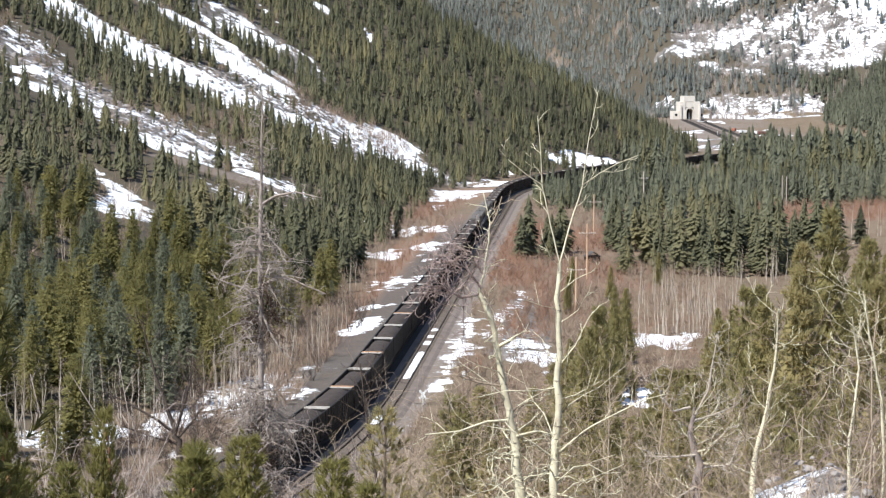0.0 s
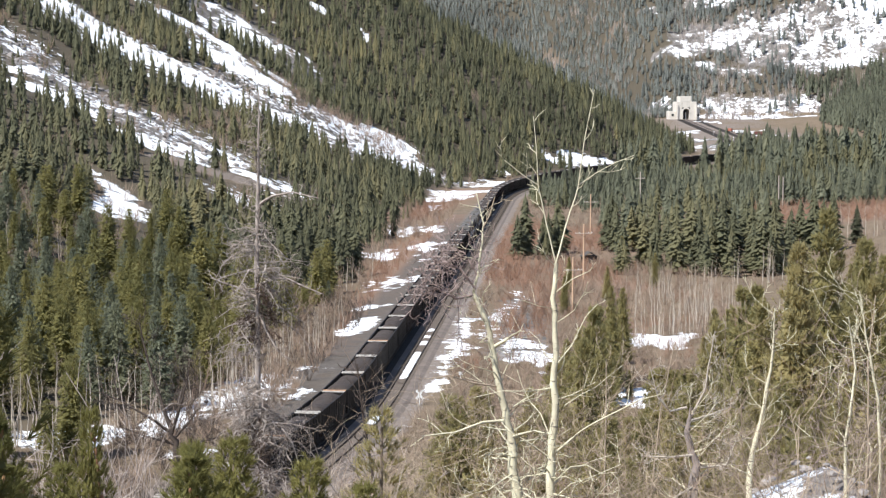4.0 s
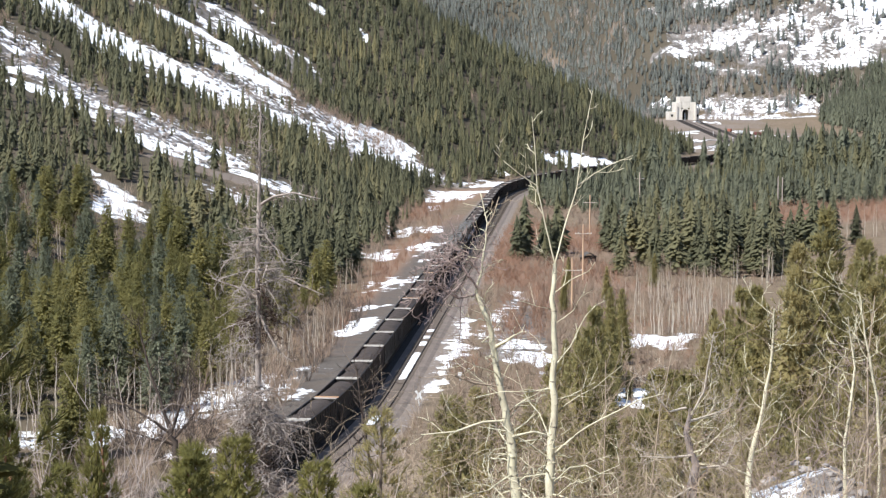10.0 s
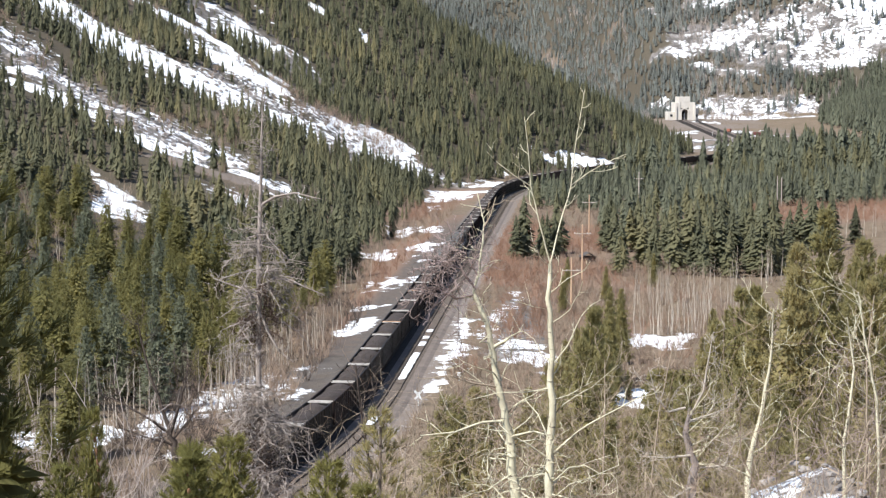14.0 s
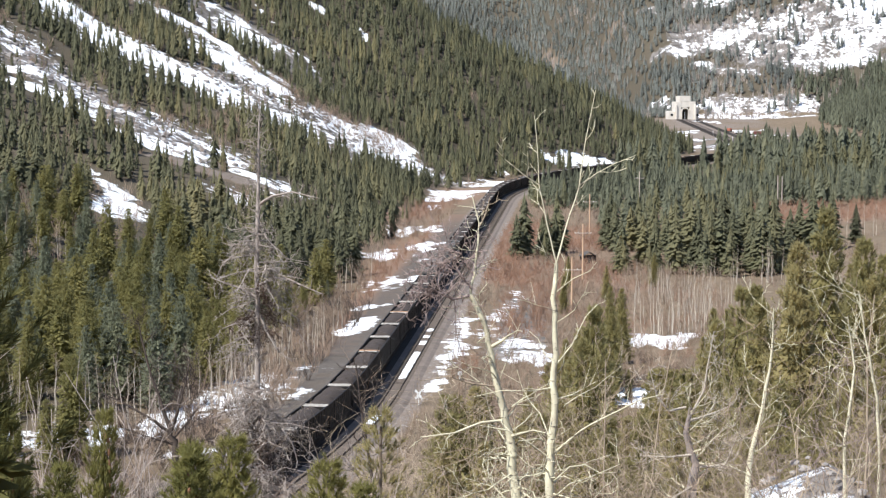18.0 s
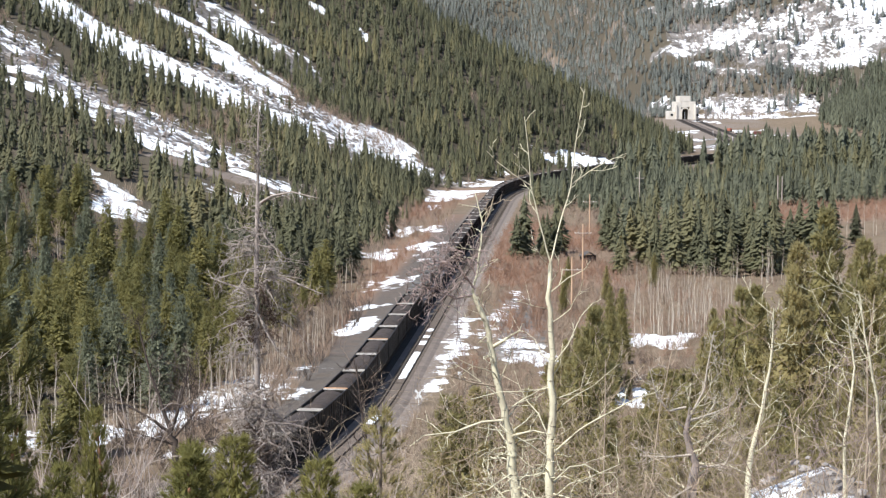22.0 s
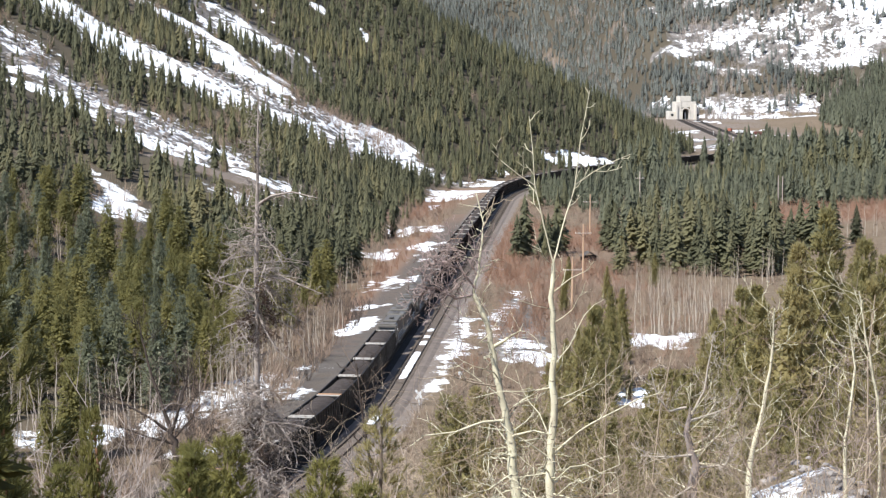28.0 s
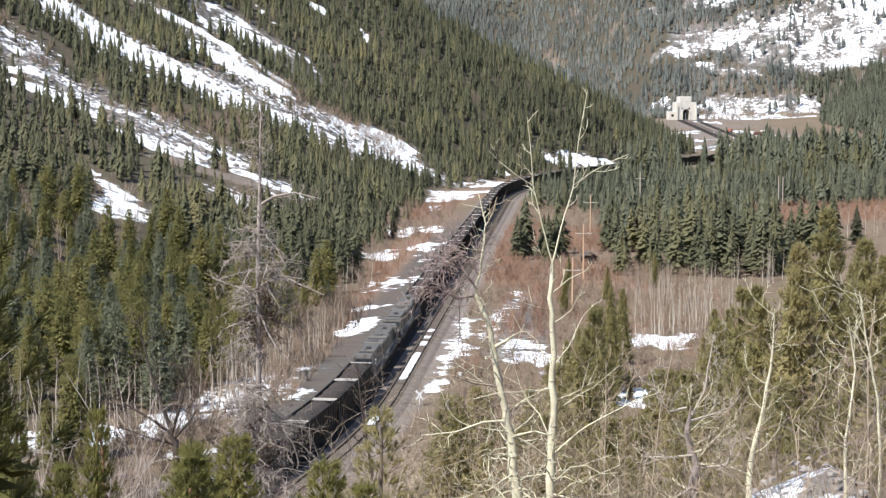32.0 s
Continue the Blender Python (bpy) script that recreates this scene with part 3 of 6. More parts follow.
def truck(parent, y):
    bm = bmesh.new()
    for side in (-1.02, 1.02):
        box(bm, side - 0.08, side + 0.08, y - 1.15, y + 1.15, 0.40, 0.66, 0.03)
        box(bm, side - 0.10, side + 0.10, y - 0.35, y + 0.35, 0.22, 0.72, 0.03)
    box(bm, -1.0, 1.0, y - 0.2, y + 0.2, 0.45, 0.85, 0.03)
    ob = part("truck", bm, M["steel"], parent)
    wheelset(ob, y - 0.9)
    wheelset(ob, y + 0.9)
    return ob


def coal_heap(length, width, rim, seed):
    """A trimmed heap with a ridge, lower at its ends."""
    gy, gx = np.linspace(-length / 2, length / 2, 26), np.linspace(-width / 2, width / 2, 11)
    x, y = np.meshgrid(gx, gy)
    ends = smooth(length / 2, length / 2 - 2.2, abs(y))
    sides = 1 - (abs(x) / (width / 2)) ** 2.2
    z = rim - 0.72 + 0.82 * ends * (0.35 + 0.65 * sides) + 0.12 * rough(x + seed * 31, y, 1.1, 3, seed) + 0.22 * rough(x * 0.3 + seed * 9, y, 3.5, 2, seed + 5)
    nx, ny = len(gx), len(gy)
    idx = np.arange(nx * ny).reshape(ny, nx)
    quads = np.stack([idx[:-1, :-1], idx[:-1, 1:], idx[1:, 1:], idx[1:, :-1]], -1).reshape(-1, 4)
    return mesh_of("coal_load", np.stack([x, y, z], -1).reshape(-1, 3), quads, [M["coal"]], None, True)


def coal_car(paint, near_paint, far_paint, label, seed):
    car = thing("coal_car", Matrix(), label, "railway car", "coal train")
    half, wide, floor_ = PITCH / 2 - 0.45, 1.53, 1.05
    for side in (-1, 1):
        bm = bmesh.new()
        x = side * wide
        box(bm, x - 0.05, x + 0.05, -half, half, floor_, TALL - 0.12)
        box(bm, x - 0.09, x + 0.09, -half - 0.02, half + 0.02, TALL - 0.14, TALL, 0.02)
        box(bm, x - 0.08, x + 0.08, -half, half, floor_ - 0.16, floor_ + 0.06, 0.02)
        for k in range(11):
            y = -half + 0.3 + k * (2 * half - 0.6) / 10
            box(bm, x + side * 0.05 - 0.055, x + side * 0.05 + 0.055, y - 0.07, y + 0.07, floor_, TALL - 0.14)
        part("side_wall", bm, M[paint], car)
    for end in (-1, 1):
        bm = bmesh.new()
        y = end * half
        box(bm, -wide + 0.052, wide - 0.052, y - 0.05, y + 0.05, floor_, TALL - 0.02)
        for k in (-0.9, -0.3, 0.3, 0.9):
            box(bm, k - 0.06, k + 0.06, y + end * 0.05, y + end * 0.14, floor_, TALL - 0.16)
        wall = part("end_wall", bm, M[paint], car)
        bm = bmesh.new()
        box(bm, -wide + 0.06, wide - 0.06, y - 0.06, y + 0.06, TALL - 0.14, TALL + 0.02, 0.02)
        part("end_cap", bm, M[near_paint if end < 0 else far_paint], wall, "bright worn top of the end wall")
        bm = bmesh.new()
        for k in range(6):
            rod(bm, (wide - 0.55, y + end * 0.2, 0.9 + k * 0.4), (wide - 0.08, y + end * 0.2, 0.9 + k * 0.4), 0.015, None, 4)
        for q in (wide - 0.55, wide - 0.08):
            rod(bm, (q, y + end * 0.2, 0.8), (q, y + end * 0.2, 3.2), 0.018, None, 4)
        part("ladder", bm, M["steel"], wall)
        bm = bmesh.new()
        box(bm, -0.12, 0.12, min(y, end * (PITCH / 2 - 0.02)), max(y, end * (PITCH / 2 - 0.02)), 0.74, 0.98, 0.03)
        part("coupler", bm, M["steel"], car)
        truck(car, end * (half - 1.75))
    bm = bmesh.new()
    box(bm, -wide + 0.1, wide - 0.1, -half + 0.1, half - 0.1, floor_ - 0.1, floor_ + 0.05)
    box(bm, -0.35, 0.35, -half, half, 0.72, floor_ - 0.1, 0.04)
    box(bm, -1.1, 1.1, -2.4, 2.4, 0.55, floor_ - 0.1, 0.15)
    part("underframe", bm, M["steel"], car)
    part("coal_load", coal_heap(2 * half - 0.12, 2 * wide - 0.12, TALL, seed), None, car, "heaped black coal")
    return car


def locomotive():
    loco = thing("locomotive", Matrix(), "dusty grey and black diesel locomotive with orange nose", "locomotive", "helper engines")
    half = 9.15
    bm = bmesh.new()
    box(bm, -1.5, 1.5, -half, half, 1.15, 1.45, 0.05)
    box(bm, -0.5, 0.5, -half - 0.3, half + 0.3, 0.75, 1.15, 0.05)
    part("walkway", bm, M["loco_dark"], loco)
    bm = bmesh.new()
    box(bm, -0.95, 0.95, -half + 0.9, half - 4.4, 1.45, 4.05, 0.12)
    part("hood", bm, M["loco_dark"], loco, "sooty dark engine hood")
    bm = bmesh.new()
    box(bm, -1.5, 1.5, -half + 1.0, -half + 4.2, 3.55, 4.45, 0.18)
    part("radiator", bm, M["loco_grey"], loco, "grey flared radiator housing")
    for k in range(2):
        bm = bmesh.new()
        rod(bm, (0, -half + 1.9 + 1.5 * k, 4.42), (0, -half + 1.9 + 1.5 * k, 4.52), 0.6, None, 16)
        part("fan", bm, M["loco_dark"], loco)
    bm = bmesh.new()
    box(bm, -1.15, 1.15, -half + 5.2, half - 6.6, 4.0, 4.4, 0.1)
    part("roof_box", bm, M["loco_grey"], loco, "grey roof housing")
    bm = bmesh.new()
    box(bm, -0.3, 0.3, 0.2, 1.4, 4.38, 4.62, 0.05)
    part("exhaust_stack", bm, M["soot"], loco)
    bm = bmesh.new()
    box(bm, -1.52, 1.52, half - 4.4, half - 2.1, 1.45, 4.2, 0.12)
    box(bm, -1.3, 1.3, half - 4.3, half - 2.2, 4.15, 4.4, 0.08)
    cab = part("cab", bm, M["loco_grey"], loco, "dusty grey cab")
    for side in (-1.53, 1.53):
        bm = bmesh.new()
        box(bm, side - 0.02, side + 0.02, half - 4.0, half - 2.5, 3.05, 3.8)
        part("side_window", bm, M["glass"], cab)
    bm = bmesh.new()
    box(bm, -1.2, 1.2, half - 2.12, half - 2.08, 3.1, 3.85)
    part("windscreen", bm, M["glass"], cab)
    bm = bmesh.new()
    box(bm, -1.1, 1.1, half - 2.1, half - 0.5, 1.45, 3.0, 0.2)
    part("nose", bm, M["loco_orange"], loco, "short orange nose")
    bm = bmesh.new()
    box(bm, -1.3, 1.3, -2.5, 2.5, 0.4, 1.15, 0.2)
    part("fuel_tank", bm, M["steel"], loco)
    for side in (-1.46, 1.46):
        bm = bmesh.new()
        for k in range(9):
            rod(bm, (side, -half + 0.4 + k * 1.6, 1.45), (side, -half + 0.4 + k * 1.6, 2.45), 0.02, None, 4)
        rod(bm, (side, -half + 0.4, 2.45), (side, half - 5.0, 2.45), 0.02, None, 4)
        part("handrail", bm, M["white"], loco)
    for y in (-half + 3.0, half - 3.0):
        bm = bmesh.new()
        for side in (-1.1, 1.1):
            box(bm, side - 0.1, side + 0.1, y - 2.3, y + 2.3, 0.4, 0.85, 0.05)
        ob = part("truck", bm, M["steel"], loco)
        for k in (-1.8, 0, 1.8):
            wheelset(ob, y + k, 0.05)
    return loco


def train_pose(s, span):
    """The pose of a car whose trucks stand `span` apart about station s; it faces along the line."""
    x0, y0, z0 = road_at(s - span / 2)
    x1, y1, z1 = road_at(s + span / 2)
    flat = math.hypot(x1 - x0, y1 - y0)
    return pose((x0 + x1) / 2, (y0 + y1) / 2, (z0 + z1) / 2, math.degrees(math.atan2(z1 - z0, flat)), 0, -math.degrees(math.atan2(x1 - x0, y1 - y0)))


CONSIST = []


def build_train():
    kinds = [("car_black", "silver", "silver", "black coal car with silver ends, heaped with coal"),
             ("car_black", "rust", "silver", "black coal car with one rusty orange end, heaped with coal"),
             ("car_brown", "silver", "silver", "red-brown coal car with pale ends, heaped with coal"),
             ("car_black", "silver", "silver", "black coal car with silver ends, loaded to the rim")]
    made = [coal_car(*kind, 3 + i) for i, kind in enumerate(kinds)]
    engine = locomotive()
    order = random.Random(11)
    used = set()

    def take(model, at, span, turned=False):
        ob = model if model not in used else copy_thing(model, Matrix())
        used.add(model)
        CONSIST.append((ob, at, span, turned))

    # the station of a coupling as the clip begins; the cars are counted from it
    coupling = -5.485
    for k in range(-6, 18):
        if k in (-1, 1, 4, 11, 14):
            model = made[1]
        else:
            model = made[order.choice((0, 0, 2, 3))]
        take(model, coupling + (k + 0.5) * PITCH, 10.0)
    at = coupling + 18 * PITCH
    for k in range(4):
        take(engine, at + 9.5, 12.0, k % 2 == 0)
        at += 19.0
    while at < 1140:
        take(made[order.choice((0, 0, 1, 2, 2, 3))], at + PITCH / 2, 10.0)
        at += PITCH


build_train()


# ---- trees: shapes ----
def spruce_shape(rng, h, r, skirts, points, bare=0.1, full=None):
    """Crown triangles of a conifer: single boughs, each a bent kite, set round a dark core."""
    full = rng.uniform(0.55, 0.95) if full is None else full
    v, f = [], []
    # the core that closes the crown
    for i in range(7):
        a = 6.283 * i / 7
        v.append((0.42 * r * math.cos(a), 0.42 * r * math.sin(a), h * bare))
    v.append((0, 0, h * 0.9))
    f.extend((i, (i + 1) % 7, 7) for i in range(7))
    count = int(skirts * points * 0.78)
    p1, p2, p3 = rng.uniform(0, 6.3), rng.uniform(0, 6.3), rng.uniform(0, 6.3)
    step = h * (1 - bare) / skirts
    for k in range(count):
        a = 1 - math.sqrt(1 - (k + rng.random()) / count)
        a = 0.3 * a + 0.7 * (k + rng.random()) / count
        a = min(a, 0.985)
        ang = 2.39996 * k + rng.gauss(0, 0.35)
        lump = 0.84 + 0.16 * math.sin(2 * ang + p1 + 7 * a) + 0.12 * math.sin(3 * ang + p2 - 11 * a) + 0.08 * math.sin(23 * a + p3)
        rad = r * ((1 - a) ** full * (0.55 + 0.45 * min(1.0, a / 0.13 + 0.35))) * lump * rng.uniform(0.72, 1.12) + 0.015 * h * (1 - a)
        z = h * (bare + (0.965 - bare) * a)
        deep = min(step * rng.uniform(1.3, 2.2), 0.9 * rad + 0.05 * h)
        wide = rng.uniform(0.18, 0.36) * (1 + 0.9 * a) * min(1.0, (10 / points) ** 0.8)
        c, sn = math.cos(ang), math.sin(ang)
        cl, sl, cr, sr = math.cos(ang - wide), math.sin(ang - wide), math.cos(ang + wide), math.sin(ang + wide)
        mid, drop = 0.68 * rad, rng.uniform(-0.05, 0.35) * deep
        top = min(z + deep, h)
        root = 0.06 if points < 18 else 0.45
        top = top if points < 18 else z + 0.55 * deep
        b = len(v)
        v.extend([(root * rad * c, root * rad * sn, top), (mid * cl, mid * sl, z - 0.05 * deep), (rad * c, rad * sn, z - drop), (mid * cr, mid * sr, z - 0.05 * deep)])
        f.extend([(b, b + 1, b + 2), (b, b + 2, b + 3)])
    # the leader
    b = len(v)
    for i in range(3):
        a = 2.094 * i
        v.append((0.05 * r * math.cos(a), 0.05 * r * math.sin(a), h * 0.9))
    v.append((0, 0, h * rng.uniform(1.0, 1.04)))
    f.extend([(b, b + 1, b + 3), (b + 1, b + 2, b + 3), (b + 2, b, b + 3)])
    return np.array(v), np.array(f)


def tuft_shape(rng, v, f, c, size, aim, blades=9, fine=0.07):
    """A tuft of needles: narrow blades that fan out round a bough's tip."""
    aim = Vector(aim).normalized()
    side = aim.orthogonal().normalized()
    other = aim.cross(side)
    turn = rng.uniform(0, 6.3)
    for i in range(blades):
        ang = turn + 6.283 * i / blades + rng.uniform(-0.3, 0.3)
        flat = side * math.cos(ang) + other * math.sin(ang)
        root = Vector(c) + aim * size * rng.uniform(-0.5, 0.4)
        tip = root + (aim * rng.uniform(0.5, 1.0) + flat * rng.uniform(0.35, 0.8)) * size
        wide = aim.cross(flat).normalized() * size * fine
        b = len(v)
        v.extend([tuple(root - wide), tuple(root + wide), tuple(tip)])
        f.append((b, b + 1, b + 2))


def pine_shape(rng, h, r, tufts, bare=0.2, size=0.45, full=0.75, blades=9, fine=0.11):
    """Crown of a pine: boughs that end in tufts of needles."""
    v, f = [], []
    for k in range(tufts):
        a = rng.random() ** 0.9
        z = h * (bare + (1 - bare) * a)
        bough = rng.randrange(9)
        ang = bough * 0.698 + math.floor(a * 14) * 1.1 + rng.gauss(0, 0.16)
        z = h * (bare + (1 - bare) * (math.floor(a * 14) + 0.5 + rng.gauss(0, 0.22)) / 14)
        a = min(max((z / h - bare) / (1 - bare), 0.0), 1.0)
        rad = r * (1 - a ** 1.3) ** full * (0.72 + 0.28 * math.sin(bough * 2.3 + math.floor(a * 14)))
        out = rad * math.sqrt(rng.uniform(0.2, 1.0)) + 0.04
        c = (out * math.cos(ang), out * math.sin(ang), z + 0.22 * out)
        tuft_shape(rng, v, f, c, size * rng.uniform(0.7, 1.25) * (1 - 0.35 * a), (math.cos(ang) * 0.8, math.sin(ang) * 0.8, 0.9), blades, fine)
    return np.array(v), np.array(f)


def bushy_shape(rng, h, r, tufts, bare=0.08, size=0.36, full=0.7, blades=8, fine=0.13, skirts=15, points=9, body=0.86):
    """A conifer seen from near: a body of ragged boughs, with tufts of needles standing out of it."""
    v, f = spruce_shape(rng, h * 0.98, r * body, skirts, points, bare, full)
    tv, tf = pine_shape(rng, h, r, tufts, bare, size, full, blades, fine)
    return np.concatenate([v, tv]), np.concatenate([f, tf + len(v)])


def stem(points, radii, sides=5):
    """A bent, tapering stem through the points."""
    v, f = [], []
    pts = [Vector(p) for p in points]
    for i, p in enumerate(pts):
        way = (pts[min(i + 1, len(pts) - 1)] - pts[max(i - 1, 0)]).normalized()
        a = way.orthogonal().normalized()
        b = way.cross(a)
        for k in range(sides):
            ang = 6.283 * k / sides
            v.append(tuple(p + (a * math.cos(ang) + b * math.sin(ang)) * radii[i]))
    for i in range(len(pts) - 1):
        for k in range(sides):
            p, q = i * sides + k, i * sides + (k + 1) % sides
            f.extend([(p, q, q + sides), (p, q + sides, p + sides)])
    return np.array(v), np.array(f)


def branching(rng, soup, start, way, length, radius, depth, steps=5, wander=0.22, rise=0.12, forks=4, mat=0, sides=4, thin=0.55, spread=0.9, first=0.3, least=0.005):
    """A limb with twigs, added to the soup."""
    if depth == 0:
        # a last twig is one thin spike
        a = Vector(way).normalized()
        side = a.orthogonal().normalized() * max(radius, least)
        other = a.cross(side)
        tip = Vector(start) + (a + Vector((0, 0, rise))) * length
        soup.add([tuple(Vector(start) + side), tuple(Vector(start) - 0.5 * side + 0.87 * other), tuple(Vector(start) - 0.5 * side - 0.87 * other), tuple(tip)],
                 [(0, 1, 3), (1, 2, 3), (2, 0, 3)], tint=0.5, mat=mat)
        return
    pts, radii = [Vector(start)], [radius]
    d = Vector(way).normalized()
    for i in range(steps):
        d = (d + Vector((rng.gauss(0, wander), rng.gauss(0, wander), rng.gauss(0, wander) + rise))).normalized()
        pts.append(pts[-1] + d * length / steps)
        radii.append(max(radius * (1 - 0.8 * (i + 1) / steps), least))
    soup.add(*stem(pts, radii, sides), tint=0.5, mat=mat)
    for k in range(forks):
        a = first + (1 - first) * (k + rng.random()) / forks
        i = min(int(a * steps), steps - 1)
        base = pts[i].lerp(pts[i + 1], a * steps - i)
        along = (pts[i + 1] - pts[i]).normalized()
        side = along.orthogonal().normalized()
        side.rotate(Matrix.Rotation(rng.uniform(0, 6.283), 3, along))
        branching(rng, soup, base, along * (1.1 - 0.5 * spread) + side * spread, length * rng.uniform(0.3, 0.6) * (1.15 - 0.5 * a), radii[i] * thin, depth - 1,
                  max(2, steps - 1), wander * 1.15, rise, max(2, forks - 1), mat, sides, thin, spread, first, least)


def crowd(name, shapes, spots, mats, label, category):
    """One object of many plants: spots are rows of x, y, z, height factor, turn, tint; shapes are (verts, tris, material index)."""
    spots = np.asarray(spots, float)
    soup = Soup()
    which = np.arange(len(spots)) % len(shapes)
    for k, (v, f, m) in enumerate(shapes):
        rows = spots[which == k]
        if not len(rows):
            continue
        c, s = np.cos(rows[:, 4])[:, None], np.sin(rows[:, 4])[:, None]
        size = rows[:, 3][:, None]
        x = (v[None, :, 0] * c - v[None, :, 1] * s) * size + rows[:, 0][:, None]
        y = (v[None, :, 0] * s + v[None, :, 1] * c) * size + rows[:, 1][:, None]
        z = v[None, :, 2] * size + rows[:, 2][:, None]
        soup.v.append(np.stack([x, y, z], -1).reshape(-1, 3))
        soup.f.append((f[None] + (np.arange(len(rows)) * len(v))[:, None, None] + soup.n).reshape(-1, 3))
        soup.t.append(np.repeat(rows[:, 5], len(v)))
        soup.m.append(np.tile(m, len(rows)))
        soup.n += len(rows) * len(v)
    return tagged(new(name, soup.mesh(name, mats, category == "forest")), label, category, kind="stuff")


def with_trunk(crown, h, r):
    """Joins a thin trunk to a crown: material 0 needles, 1 bark."""
    v, f = crown
    tv, tf = stem([(0, 0, -0.8), (0, 0, h * 0.5), (0, 0, h * 0.9)], [r, r * 0.6, 0.02], 4)
    return np.concatenate([v, tv]), np.concatenate([f, tf + len(v)]), np.concatenate([np.zeros(len(f), int), np.ones(len(tf), int)])


def jitter_grid(x0, x1, y0, y1, step, seed):
    g = np.random.RandomState(seed)
    x, y = np.meshgrid(np.arange(x0, x1, step), np.arange(y0, y1, step))
    x = (x + g.uniform(-0.5, 0.5, x.shape) * step).ravel()
    y = (y + g.uniform(-0.5, 0.5, y.shape) * step).ravel()
    return x, y, g.random_sample(len(x)), g


def in_sight(x, y, margin=12.0):
    """Ground that the camera's narrow field takes in, with a margin."""
    return abs(x) < 0.2535 * y + margin


# ---- trees: the forest on the valley side ----
R = random.Random(5)
FAR_SPRUCE = [with_trunk(spruce_shape(R, 8.0, R.uniform(1.4, 2.2), 10, 7, 0.04), 8.0, 0.13) for _ in range(8)]
VAST_SPRUCE = [with_trunk(spruce_shape(R, 8.0, R.uniform(1.5, 2.2), 6, 5), 8.0, 0.13) for _ in range(8)]
FLOOR_SPRUCE = [with_trunk(spruce_shape(R, 8.0, R.uniform(1.4, 2.2), 17, 11, 0.04), 8.0, 0.13) for _ in range(8)]
MID_SPRUCE = [with_trunk(spruce_shape(R, 9.0, R.uniform(1.9, 2.8), 22, 12, 0.05), 9.0, 0.16) for _ in range(8)]


def tints(x, y, g, bias=0.0):
    return np.clip(0.42 + bias + 0.30 * rough(x, y, 60, 3, 41) + g.normal(0, 0.17, len(x)), 0, 1)


def side_forest():
    near, far = [], []
    for y0, y1, step in ((175, 430, 4.9), (430, 720, 4.2), (720, 1120, 3.9)):
        x, y, p, g = jitter_grid(-360, 190, y0, y1, step, int(y0))
        u, _ = across(x, y)
        foot = 17 + 13 * smooth(420, 900, y)
        # the snow chutes are swept clear, more widely on their lower side
        snow = np.max([strokes(x, y + d, SNOW_SLOPE) for d in (0, 6)], axis=0)
        thin = np.max([strokes(x, y + d, SNOW_THIN) for d in (0, 6)], axis=0)
        keep = 0.93 - (0.74 - 0.7 * smooth(0.0, 0.45, -rough(x, y, 30, 2, 73))) * smooth(0.42, 0.62, snow) - 0.12 * smooth(0.4, 0.7, thin) - 1.3 * smooth(0.42, 0.55, np.max([strokes(x, y + d, ROADS) for d in (0, 8)], axis=0))
        keep = keep - 1.3 * smooth(0.45, 0.6, strokes(x, y, SNOW_VALLEY)) - (0.35 - 0.25 * smooth(650, 750, y)) * smooth(0.15, 0.5, rough(x, y, 40, 3, 51))
        keep = keep - 0.75 * smooth(0.5, 0.8, brush_at(x, y)) - 0.35 * smooth(0.4, 0.6, strokes(x, y, ROCK))
        groves = np.max([strokes(x, y + d, CLEARINGS) for d in (0, 10, 20)], axis=0)
        glade = np.max([strokes(x * (y + d) / y, y + d, SNOW_GLADE) for d in (-4, 0, 9, 18, 25)], axis=0)
        keep = keep - 0.4 * smooth(0.42, 0.6, groves) - 1.0 * smooth(0.4, 0.55, glade)
        ok = (p < keep) & (u > foot + 1 + 5 * g.random_sample(len(x))) & in_sight(x, y) & (u < 330)
        x, y, u, thin, snow = x[ok], y[ok], u[ok], thin[ok], snow[ok]
        size = (0.45 + 0.85 * g.random_sample(len(x)) ** 1.5) * (1 - 0.55 * smooth(0.4, 0.6, thin)) * (1 - 0.45 * smooth(0.42, 0.6, snow)) * (1.1 + 0.18 * smooth(300, 700, y))
        rows = np.stack([x, y, land(x, y) - 0.1, size, g.uniform(0, 6.283, len(x)), tints(x, y, g)], -1)
        (near if y0 < 400 else far).append(rows)
    near = near[0]
    crowd("valley_side_forest", FAR_SPRUCE, np.concatenate(far), [M["spruce"], M["bark"]], "dark olive spruce and pine forest on the steep valley side", "forest")
    return near


